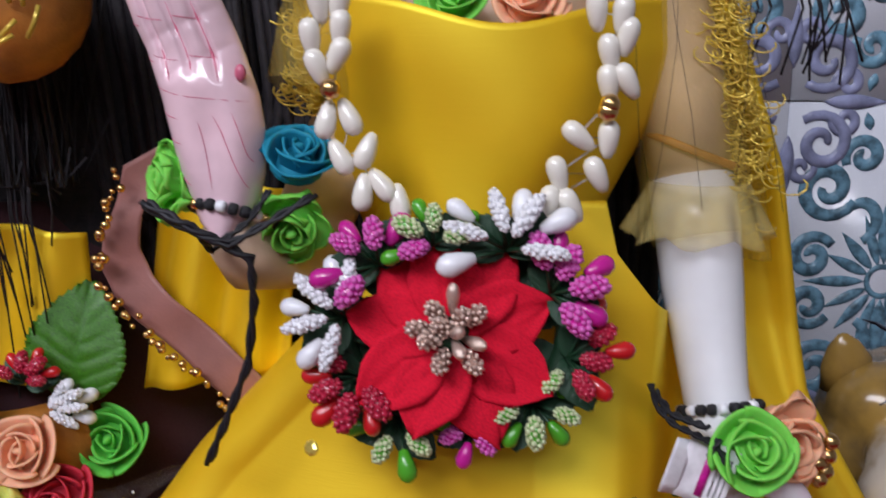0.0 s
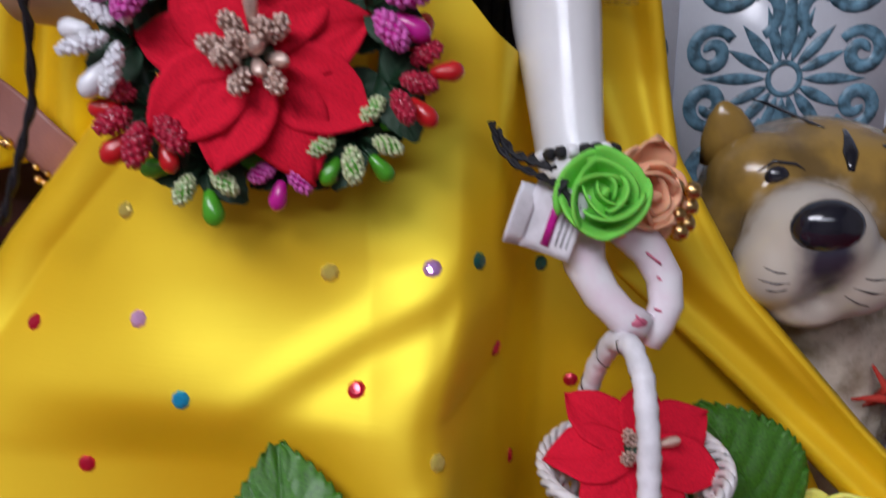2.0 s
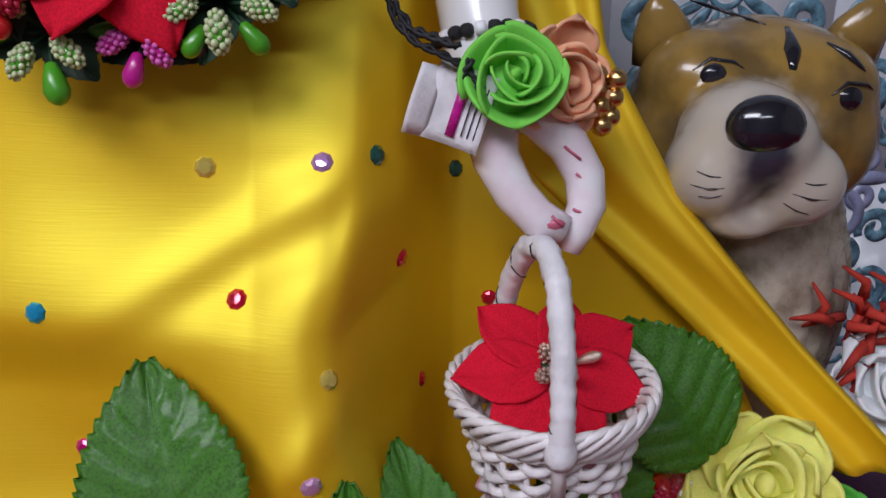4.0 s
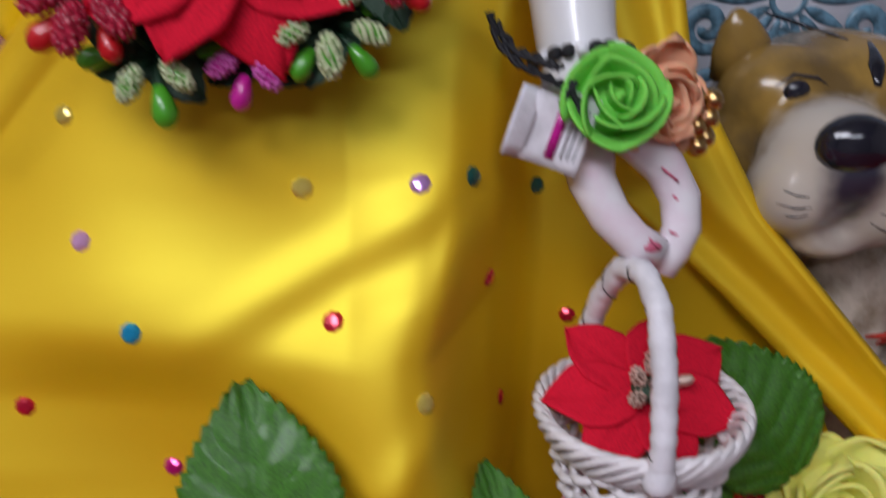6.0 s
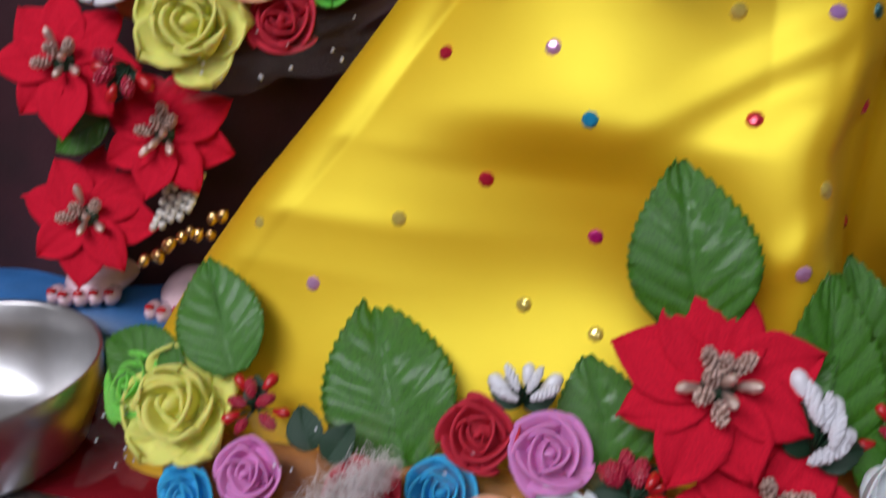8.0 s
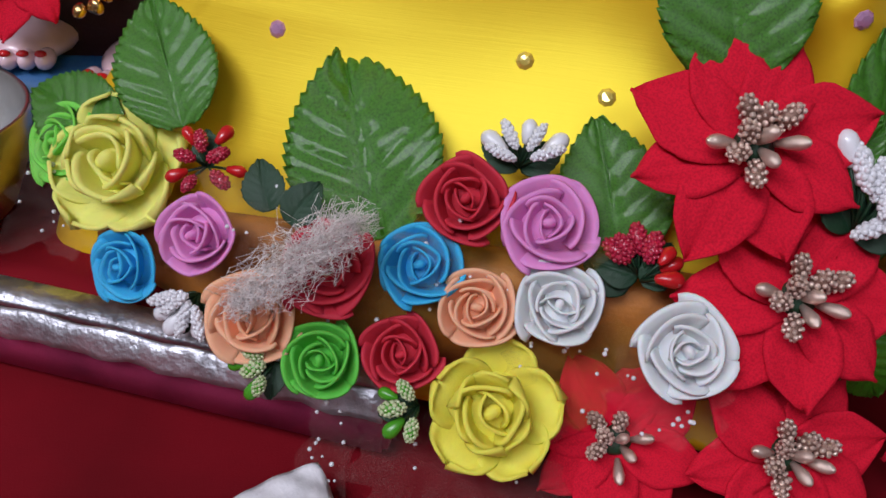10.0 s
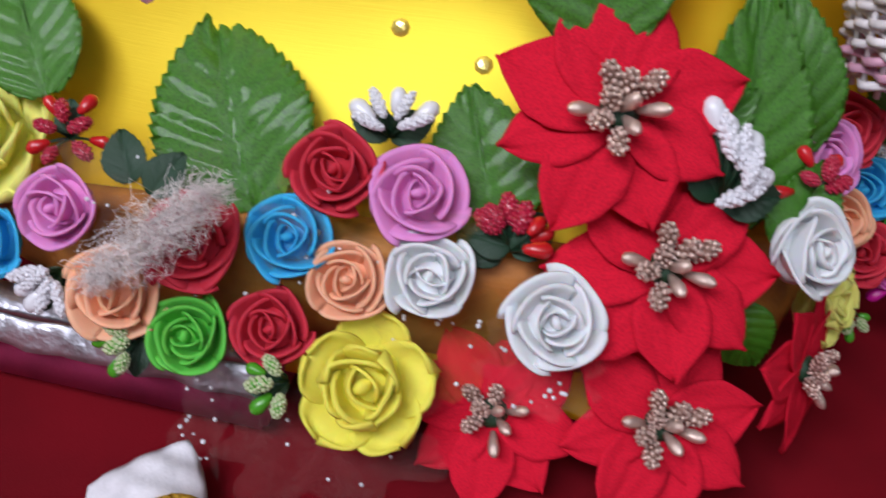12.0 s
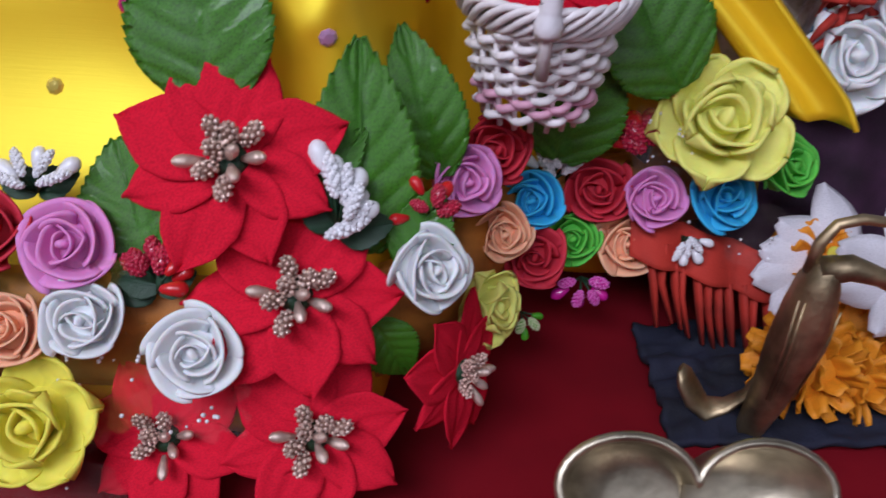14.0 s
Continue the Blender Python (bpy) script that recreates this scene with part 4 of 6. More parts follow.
for a, b in (((0.1095, 0.2795, 0.1985), (0.1125, 0.2790, 0.1955)), ((0.100, 0.2845, 0.2035), (0.103, 0.2825, 0.2010)), ((0.1135, 0.288, 0.2155), (0.118, 0.287, 0.212)), ((0.117, 0.287, 0.208), (0.122, 0.287, 0.204)), ((0.116, 0.2835, 0.199), (0.121, 0.284, 0.1965)), ((0.106, 0.289, 0.2255), (0.1085, 0.289, 0.2235))):
    tube(doll, [a, tuple((p + q) / 2 for p, q in zip(a, b)), b], 0.0004, 5, R)
ball(doll, (0.1105, 0.2805, 0.1955), (0.0032, 0.0012, 0.0018), 8, R)
# raised hand, palm to the front


def palm(u, v):
    z = 0.303 + 0.090 * v
    left = lerp(z, (0.303, -0.072), (0.307, -0.0755), (0.313, -0.078), (0.322, -0.081), (0.336, -0.084), (0.346, -0.086), (0.359, -0.0895), (0.367, -0.093), (0.380, -0.097), (0.393, -0.098))
    right = lerp(z, (0.303, -0.064), (0.307, -0.061), (0.313, -0.057), (0.322, -0.055), (0.336, -0.0545), (0.346, -0.056), (0.357, -0.0595), (0.364, -0.062), (0.373, -0.066), (0.385, -0.073), (0.393, -0.082))
    a = u * math.pi
    s = math.sin(a)
    x = (left + right) / 2 + (right - left) / 2 * (abs(s) ** 0.8) * (1 if s > 0 else -1)
    q = (x - left) / (right - left)
    front = max(0.0, math.cos(a))
    fingers = step(z, 0.348, 0.358)
    deep = 0.0085 - 0.0022 * fingers - 0.0035 * step(z, 0.376, 0.393)
    y = 0.2885 - deep * math.cos(a) * (1 + 0.12 * math.cos(2 * a))
    for cut in (0.20, 0.45, 0.70):
        y += 0.0030 * gauss(q, cut, 0.035) * fingers * front
    for zj in (0.3555, 0.366):
        y += 0.0006 * gauss(z - 0.012 * q, zj - 0.006, 0.0012) * front
    y += 0.0022 * gauss(q, 0.48, 0.16) * gauss(z, 0.333, 0.010) * front
    y -= 0.0016 * gauss(q, 0.80, 0.16) * gauss(z, 0.330, 0.014) * front
    return x, y, z


sheet(doll, palm, 97, 90, 0.001, P)
for q, w in ((0.20, 0.0004), (0.45, 0.0005), (0.70, 0.0005)):
    line = []
    for z in (0.350, 0.356, 0.362, 0.370, 0.380, 0.389):
        a = min((abs(palm(u / 400, (z - 0.303) / 0.090)[0] - (palm(-0.5, (z - 0.303) / 0.090)[0] * (1 - q) + palm(0.5, (z - 0.303) / 0.090)[0] * q)), u / 400) for u in range(-200, 201))[1]
        line.append(tuple(np.array(palm(a, (z - 0.303) / 0.090)) + np.array((0, 0.0001, 0))))
    tube(doll, line, [w * 0.4, w, w, w, w, w], 6, R)
for u0, z0, u1, z1, bow in ((-0.44, 0.349, 0.30, 0.344, 0.0010), (-0.40, 0.341, -0.20, 0.339, 0.0004), (-0.38, 0.333, -0.22, 0.3315, 0.0004), (0.02, 0.340, 0.26, 0.318, 0.0050), (0.14, 0.341, 0.30, 0.326, 0.0040), (-0.05, 0.338, -0.02, 0.318, -0.002), (-0.36, 0.322, -0.22, 0.319, 0.0003), (-0.46, 0.357, -0.30, 0.3555, 0.0003), (-0.28, 0.3575, -0.06, 0.3560, 0.0003), (-0.02, 0.3575, 0.14, 0.3570, 0.0003), (-0.46, 0.367, -0.30, 0.366, 0.0003), (-0.28, 0.369, -0.06, 0.3675, 0.0003), (-0.02, 0.369, 0.14, 0.368, 0.0003)):
    tube(doll, [tuple(np.array(palm(u0 + (u1 - u0) * t, (z0 + (z1 - z0) * t - bow * math.sin(math.pi * t) - 0.303) / 0.090)) - np.array((0, 0.00002, 0))) for t in np.linspace(0, 1, 9)], [0.00005] + [0.00016] * 7 + [0.00005], 5, R)
ball(doll, (-0.0600, 0.2822, 0.3525), (0.0018, 0.0012, 0.0026), 8, R)
tube(doll, [(-0.066, 0.288, 0.306), (-0.062, 0.296, 0.294), (-0.052, 0.315, 0.288), (-0.035, 0.335, 0.33)], [0.0105, 0.0115, 0.013, 0.015], 14, K)
thing("porcelain_doll", "porcelain doll with one raised pink hand and one lowered white arm", "doll", data=doll.mesh("porcelain_doll", [PINK_SKIN, PORCELAIN, BEIGE, NAIL, PALE_PINK]))

# lace sleeves
GOLD_LACE = material("shiny_gold_lace_thread", (0.72, 0.52, 0.08), 0.3, 0.3, vary=0.2)
for side, pts, rad, sd in ((1, [(0.070, 0.342, 0.385), (0.080, 0.336, 0.350), (0.086, 0.330, 0.318), (0.089, 0.323, 0.296)], [0.022, 0.0195, 0.019, 0.0175], 3), (0, [(-0.030, 0.330, 0.385), (-0.038, 0.322, 0.365), (-0.044, 0.316, 0.345)], [0.020, 0.019, 0.016], 4)):
    ob = thing("lace_sleeve", "sheer yellow sleeve edged with curly gold lace", "sleeve", "sleeves of the doll")
    g = Geo()
    tube(g, pts, rad, 24)
    g.f = [f for f in g.f if len(f) == 4]
    g.m = g.m[:len(g.f)]
    part("sheer_cloth", g.mesh("sheer_cloth", ORGANZA), ob)
    rr = random.Random(sd)
    g = Geo()
    for i in range(190 if side else 150):
        if side:
            t = rr.random()
            c = np.array((0.087 + 0.016 * t + rr.gauss(0, 0.0045), 0.318 + 0.010 * rr.random(), 0.388 - 0.078 * t + rr.gauss(0, 0.004)))
        else:
            c = np.array((-0.056 + 0.022 * rr.random(), 0.312 + 0.010 * rr.random(), 0.338 + 0.050 * rr.random()))
        a0, r0 = rr.uniform(0, 6.3), rr.uniform(0.0018, 0.0036)
        tube(g, [c + np.array((r0 * math.cos(a0 + k * 0.75) + 0.0007 * k, 0.0008 * math.sin(k), r0 * math.sin(a0 + k * 0.75) * 0.8)) for k in range(8)], 0.00033, 4)
    tagged(part("lace_edging", g.mesh("lace_edging", GOLD_LACE), ob, "curly gold lace"), kind="stuff")
g = Geo()
sheet(g, lambda u, v: (0.087 + (0.0165 + 0.008 * v + 0.0022 * v * math.sin(11 * u * math.pi)) * math.sin(u * math.pi), 0.326 - (0.0165 + 0.007 * v + 0.0022 * v * math.sin(11 * u * math.pi)) * math.cos(u * math.pi), 0.316 - 0.019 * v + 0.002 * math.sin(7 * u * math.pi) * v), 120, 8, 0.0003)
thing("sleeve_frill", "flared pale yellow organza frill at the sleeve's end", "frill", data=g.mesh("sleeve_frill", FRILL))
g = Geo()
sheet(g, lambda u, v: (0.090 + 0.012 * u + 0.016 * v, 0.3405 + 0.002 * math.sin(6 * u), 0.385 - 0.10 * v), 18, 30, 0.0006)
thing("lace_veil", "gold lace veil hanging beside the sleeve", "veil", data=g.mesh("lace_veil", LACE))
g = Geo()
tube(g, [(0.085 + 0.0158 * math.cos(a), 0.331 + 0.0158 * math.sin(a), 0.326 - 0.006 * math.cos(a)) for a in np.linspace(0, 6.283, 25)[:-1]], 0.0009, 8, closed=True, flat=1.6)
thing("arm_band", "narrow orange and gold armband on the sleeve", "armband", data=g.mesh("arm_band", ORANGE))

# pearl strands
g = Geo()
turned(g, [(0.0003, -1.02), (0.22, -0.95), (0.40, -0.6), (0.52, -0.1), (0.56, 0.35), (0.50, 0.7), (0.30, 0.94), (0.001, 1.02)], 14)
DROP = g.mesh("pearl_drop", PEARL)
g = Geo()
ball(g, (0, 0, 0), 1, 14)
GOLD_BALL = g.mesh("gold_bead", GOLD)
for drops, beads, ends in [
    ([(-0.036, 0.372, 170), (-0.030, 0.372, 190), (-0.0385, 0.3625, 175), (-0.0298, 0.365, 185), (-0.0366, 0.3540, 160), (-0.0306, 0.3575, 205), (-0.0342, 0.3390, 12), (-0.0275, 0.3400, -25), (-0.0303, 0.3282, -28), (-0.0225, 0.3300, 22), (-0.0237, 0.3178, 6), (-0.0180, 0.3200, -38), (-0.0128, 0.3148, -10)], [(-0.0325, 0.3480)], "left"),
    ([(0.0440, 0.3700, 175), (0.0515, 0.3690, 185), (0.0480, 0.3583, 170), (0.0530, 0.3631, 190), (0.0480, 0.3496, 172), (0.0535, 0.3504, 150), (0.0398, 0.3345, 130), (0.0485, 0.3337, 182), (0.0340, 0.3233, 165), (0.0455, 0.3233, 155), (0.0315, 0.3146, 185), (0.0380, 0.3141, 150)], [(0.0475, 0.3420), (0.0480, 0.3440)], "right")]:
    ob = thing("pearl_strand", "strand of white pearl drops with a gold bead", "necklace", "pearl strands of the garland")
    g = Geo()
    for x, z, turn in drops:
        y = 0.2785 + 0.05 * max(0, x - 0.03) + 0.03 * (z - 0.33)
        part("pearl_drop", DROP, ob, m=pose(x, y, z, 8, turn + 180, 0) @ Matrix.Scale(0.0058, 4))
    line = [(x, 0.282, z) for x, z, _ in drops]
    tube(g, line, 0.0003, 4)
    part("string", g.mesh("string", TAPE), ob)
    for x, z in beads:
        part("gold_bead", GOLD_BALL, ob, "shiny gold bead", m=pose(x, 0.276, z) @ Matrix.Scale(0.0031, 4))
g = Geo()
tube(g, [(0.004 + 0.034 * math.cos(a), 0.279 + 0.003 * math.sin(a), 0.276 + 0.031 * math.sin(a)) for a in np.linspace(0, 6.283, 33)[:-1]], 0.0035, 8, closed=True)
ring = thing("garland_ring", "dark green leafy ring behind the garland flower", "garland", data=None)
part("ring", g.mesh("ring", DARK_LEAF), ring)
for i in range(11):
    a = i * 2 * math.pi / 11 + 0.2
    part("leaf", SMALL_LEAF, ring, m=facing((0.004 + 0.020 * math.cos(a), 0.280, 0.276 + 0.018 * math.sin(a)), FN, math.degrees(a) - 90 + 14 * math.sin(5 * a)) @ Matrix.Scale(0.018, 4))

# wrist beads, threads, tag
g = Geo()
turned(g, [(0.001, -0.8), (0.8, -0.75), (1, -0.4), (1, 0.4), (0.8, 0.75), (0.001, 0.8)], 10)
BEADS = [g.mesh("bead", BLACK), g.mesh("bead", BUD["white"]), g.mesh("bead", BLACK)]
for (cx, cy, cz), rad, tilt in (((0.0925, 0.302, 0.2425), 0.0128, -6), ((-0.0655, 0.290, 0.3085), 0.0130, 12)):
    ob = thing("bead_bracelet", "black and white bead bracelet tied round the wrist", "bracelet", "bead bracelets")
    for i in range(22):
        a = i * 2 * math.pi / 22
        p = Matrix.Translation((cx, cy, cz)) @ pose(0, 0, 0, -20, tilt, 0) @ pose(rad * math.cos(a), rad * math.sin(a), 0, 90, 0, math.degrees(a))
        part("bead", GOLD_BALL if i % 7 == 6 and cx < 0 else BEADS[0 if i % 3 != 1 else 1], ob, m=p @ Matrix.Scale(0.0019, 4))


def thread(points, r, label, twist=2):
    ob = thing("black_thread", label, "thread", "black threads")
    fine = []
    for a, b in zip(points, points[1:]):
        fine += [Vector(a).lerp(Vector(b), k / 5) for k in range(5)]
    fine.append(Vector(points[-1]))
    for s in range(twist):
        g = Geo()
        tube(g, [p + Vector((math.cos(i * 1.1 + s * 3.14), 0.5 * math.sin(i * 1.1 + s * 3.14), math.sin(i * 1.1 + s * 3.14))) * r * 0.9 for i, p in enumerate(fine)], r, 6)
        part("strand", g.mesh("strand", BLACK), ob)
    return ob


thread([(-0.086, 0.268, 0.316), (-0.076, 0.266, 0.311), (-0.066, 0.268, 0.305), (-0.056, 0.270, 0.299), (-0.0565, 0.274, 0.285), (-0.060, 0.278, 0.264), (-0.068, 0.280, 0.245), (-0.076, 0.284, 0.228)], 0.0009, "twisted black thread hanging from the raised wrist", 2)
thread([(-0.086, 0.269, 0.3145), (-0.074, 0.267, 0.3085), (-0.062, 0.268, 0.3035), (-0.050, 0.272, 0.310), (-0.038, 0.277, 0.317)], 0.0008, "black thread tied across the raised wrist", 2)
thread([(-0.070, 0.268, 0.306), (-0.0695, 0.276, 0.300), (-0.066, 0.277, 0.303), (-0.058, 0.278, 0.309), (-0.052, 0.279, 0.318)], 0.0007, "black thread looped at the raised wrist", 2)
thread([(0.066, 0.287, 0.256), (0.068, 0.285, 0.249), (0.073, 0.283, 0.244), (0.080, 0.282, 0.241), (0.086, 0.282, 0.238), (0.090, 0.281, 0.233), (0.086, 0.281, 0.231), (0.084, 0.281, 0.235), (0.087, 0.281, 0.240)], 0.0007, "black thread knotted at the lowered wrist", 2)
thread([(0.067, 0.287, 0.254), (0.072, 0.285, 0.247), (0.078, 0.284, 0.245), (0.084, 0.283, 0.243)], 0.0008, "black thread end beside the bracelet", 2)

tag = thing("price_tag", "folded white paper tag stuck on the doll's wrist", "label", m=facing((0.0845, 0.2845, 0.2270), (-0.25, -0.9, 0.1), -16))
g = Geo()
sheet(g, lambda u, v: (0.008 * u, 0.021 * (v - 0.5), 0.0012 * u * u), 8, 8, 0.0004)
part("paper", g.mesh("paper", TAPE), tag)
g = Geo()
sheet(g, lambda u, v: (-0.0092 + 0.0028 * u, 0.019 * (v - 0.55), 0.0022 - 0.002 * u + 0.001 * math.sin(4 * v)), 6, 6, 0.0004)
part("folded_flap", g.mesh("folded_flap", TAPE), tag)
g = Geo()
block(g, (-0.0015, -0.008, 0.0004), (0.0010, 0.008, 0.0008))
part("printed_bar", g.mesh("printed_bar", BUD["magenta"]), tag, "magenta printed bar")
for i in range(3):
    g = Geo()
    block(g, (0.0026 + 0.0017 * i, -0.007, 0.0006), (0.0029 + 0.0017 * i, 0.007, 0.0010))
    part("printed_line", g.mesh("printed_line", BLACK), tag)

WRIST = "roses tied to the wrists"
rose("lime", (0.098, 0.2795, 0.2365), (0.05, -0.9, 0.4), 0.0130, "bright green foam rose tied to the lowered wrist", 40, 0.1, WRIST)
rose("peach", (0.1150, 0.292, 0.2320), (0.45, -0.85, 0.1), 0.0165, "peach foam rose behind the green one at the wrist", 10, 0.8, WRIST)
rose("lime", (-0.0475, 0.287, 0.3035), (0.1, -0.85, -0.45), 0.0125, "green foam rose tied to the raised wrist", 10, 0.8, WRIST)
rose("lime", (-0.0885, 0.291, 0.3190), (-0.6, -0.5, 0.1), 0.0130, "open green foam rose behind the raised wrist", 10, 1.0, WRIST)
rose("teal", (-0.0440, 0.286, 0.3300), (0.2, -0.6, 0.7), 0.0115, "closed teal blue foam rose beside the raised hand", 10, 0.0, WRIST)
rose("peach", (0.025, 0.292, 0.3765), (0, -0.8, 0.5), 0.0105, "peach foam rose at the blouse's neckline", 10, 0.3, "roses at the neckline")
rose("lime", (0.002, 0.293, 0.3765), (0, -0.8, 0.5), 0.0095, "green foam rose at the blouse's neckline", 50, 0.3, "roses at the neckline")
for i in range(7):
    thing("gold_bell", "tiny gold bell at the wrist", "bell", "gold bells at the wrist", data=GOLD_BALL, m=pose(0.125 + 0.0042 * (i % 2) + random.gauss(0, 0.0009), 0.300 + 0.002 * (i % 2), 0.233 - 0.0046 * (i // 2) - 0.002 * (i % 2) + random.gauss(0, 0.0007)) @ Matrix.Scale(0.0032, 4))

# ---------- wicker basket ----------
basket = thing("wicker_basket", "small white wicker basket with a wrapped handle hanging from the hand", "basket", m=pose(0.1135, 0.281, 0.1060, 2, -2, 0))
H, R0, R1 = 0.037, 0.0180, 0.0250
STAKES = 20
for row in range(11):
    g = Geo()
    z = 0.001 + (H - 0.004) * row / 10
    r = R0 + (R1 - R0) * (z / H)
    pts = []
    for i in range(STAKES * 5):
        a = 2 * math.pi * i / (STAKES * 5)
        rw = r + 0.0017 * math.cos(STAKES / 2 * a + math.pi * (row % 2))
        pts.append((rw * math.cos(a), rw * math.sin(a), z + 0.0008 * math.sin(3 * a + row) + 0.0007 * math.sin(STAKES / 2 * a + row * math.pi)))
    tube(g, pts, 0.00150, 6, closed=True)
    part("cane_hoop", g.mesh("cane_hoop", WICKER_PINK if row in (1, 2) else WICKER), basket, "pink tinted wicker row" if row in (1, 2) else "")
g = Geo()
tube(g, [(0, 0, -0.003), (0, 0, H + 0.002)], 0.0010, 6)
STAKE = g.mesh("stake", WICKER)
for i in range(STAKES):
    a = 2 * math.pi * (i + 0.5) / STAKES
    lean = math.degrees(math.atan2(R1 - R0, H))
    part("stake", STAKE, basket, m=pose(R0 * math.cos(a), R0 * math.sin(a), 0, 0, lean, math.degrees(a)))
for k in range(7):
    g = Geo()
    pts = []
    for i in range(200):
        a = 2 * math.pi * i / 200
        b = 5 * a + k * 2 * math.pi / 7
        rw = R1 + 0.0022 + 0.0022 * math.sin(b) + 0.0017 * math.cos(b)
        pts.append((rw * math.cos(a), rw * math.sin(a), H + 0.0008 + 0.0050 * math.sin(b)))
    tube(g, pts, 0.00135, 6, closed=True)
    part("rim_strand", g.mesh("rim_strand", WICKER), basket, "plaited rim strand")
arch = [(-0.003, -0.0285, H - 0.016), (-0.003, -0.0300, H), (-0.0025, -0.0300, H + 0.012), (-0.002, -0.025, H + 0.029), (-0.002, -0.016, H + 0.0435), (-0.003, -0.004, H + 0.0485), (-0.006, 0.008, H + 0.0445), (-0.009, 0.018, H + 0.031), (-0.011, 0.025, H + 0.016), (-0.012, 0.0265, H - 0.01)]
g = Geo()
tube(g, arch, 0.0021, 8)
handle = part("handle", g.mesh("handle", WICKER), basket, "handle wrapped in white tape")
ap = np.array(arch)
ts = np.linspace(0, len(arch) - 1, 90)
path = np.stack([np.interp(ts, range(len(arch)), ap[:, k]) for k in range(3)], 1)
rad = [0.0031 + 0.0006 * ((i * 0.37) % 1) for i in range(90)]
rad[9:16] = [0.0040, 0.0044, 0.0046, 0.0045, 0.0042, 0.0038, 0.0034]
g = Geo()
tube(g, path[9:], rad[9:], 10)
part("tape_wrap", g.mesh("tape_wrap", TAPE), handle, "white paper tape wound round the handle")
g = Geo()
seam = [path[i] + 1.03 * rad[i] * np.array((math.cos(0.55 * i), math.sin(0.55 * i) * 0.7, 0.7 * math.sin(0.55 * i))) for i in range(12, 88)]
tube(g, seam, 0.00022, 4)
part("tape_seam", g.mesh("tape_seam", HAIR), handle, "dark gaps between the turns of tape")
poinsettia((0.1135, 0.279, 0.1545), (0.10, -0.60, 0.80), 0.0290, "red fabric poinsettia lying in the wicker basket", 20, stamens=6, seed=21, group="", n_out=7)

# ---------- ceramic tiger ----------
tig = Geo()
T, PALE, DK = 0, 1, 2
LUMPS = [((0.203, 0.384, 0.205), (0.046, 0.038, 0.034)), ((0.178, 0.372, 0.219), (0.021, 0.020, 0.017)), ((0.218, 0.370, 0.217), (0.024, 0.020, 0.017)), ((0.173, 0.376, 0.196), (0.021, 0.020, 0.021)),
         ((0.1860, 0.342, 0.204), (0.0225, 0.026, 0.0185)), ((0.1725, 0.337, 0.193), (0.0150, 0.0170, 0.0145)), ((0.2010, 0.338, 0.190), (0.0185, 0.0175, 0.0155)), ((0.1840, 0.338, 0.1775), (0.0140, 0.0135, 0.0070)), ((0.226, 0.374, 0.194), (0.022, 0.020, 0.024)), ((0.200, 0.378, 0.176), (0.030, 0.026, 0.014))]


def head_field(p):
    """Below 0 inside: the ellipsoids melted into one another."""
    total = 0.0
    for c, s in LUMPS:
        d = (math.sqrt(sum(((a - b) / k) ** 2 for a, b, k in zip(p, c, s))) - 1) * min(s)
        total += math.exp(-d / 0.0016)
    return -0.0016 * math.log(total + 1e-300)


HC, NA, NB = (0.190, 0.368, 0.205), 72, 44
hv = []
for i in range(NA):
    for j in range(NB):
        a, b = 2 * math.pi * i / NA, math.pi * (j + 0.02) / (NB - 0.96)
        d = (math.sin(b) * math.cos(a), -math.cos(b), math.sin(b) * math.sin(a))
        lo, hi = 0.0, 0.09
        for _ in range(18):
            mid = (lo + hi) / 2
            if head_field([c + mid * k for c, k in zip(HC, d)]) < 0:
                lo = mid
            else:
                hi = mid
        hv.append([c + lo * k for c, k in zip(HC, d)])
tig.add(hv, grid_faces(NA, NB, wrap=True), T)


def head_y(x, z):
    """The front of the head at x, z."""
    y = 0.29
    while y < 0.42 and head_field((x, y, z)) > 0:
        y += 0.0006
    return y


def stroke(pts, widths, flat=0.5):
    """A painted mark that follows the glaze."""
    line = [(x, head_y(x, z) - 0.0001, z) for a, b in zip(pts, pts[1:]) for x, z in [(a[0] + (b[0] - a[0]) * k / 3, a[1] + (b[1] - a[1]) * k / 3) for k in range(3)]] + [(pts[-1][0], head_y(*pts[-1]) - 0.0001, pts[-1][1])]
    tube(tig, line, np.interp(np.linspace(0, 1, len(line)), np.linspace(0, 1, len(widths)), widths), 8, DK, flat=flat)


ball(tig, (0.1835, head_y(0.1835, 0.213) + 0.0020, 0.2125), (0.0128, 0.0078, 0.0098), 20, DK)
for x, z, rx in ((0.1765, 0.2225, 0.0048), (0.2235, 0.2150, 0.0056)):
    ball(tig, (x, head_y(x, z) + 0.0008, z), (rx, 0.0026, 0.0042), 14, DK)
    stroke([(x - 0.007, z + 0.0015), (x - 0.001, z + 0.0055), (x + 0.007, z + 0.0045), (x + 0.011, z + 0.002)], [0.0004, 0.0012, 0.0013, 0.0003])
for pts, w in (([(0.1880, 0.2405), (0.1950, 0.2385), (0.2000, 0.2370)], 0.0018), ([(0.2070, 0.2365), (0.2050, 0.2305), (0.2035, 0.2245)], 0.0032), ([(0.2180, 0.2325), (0.2240, 0.2290), (0.2300, 0.2240)], 0.0028)):
    stroke(pts, [w * 0.3, w, w * 0.4])
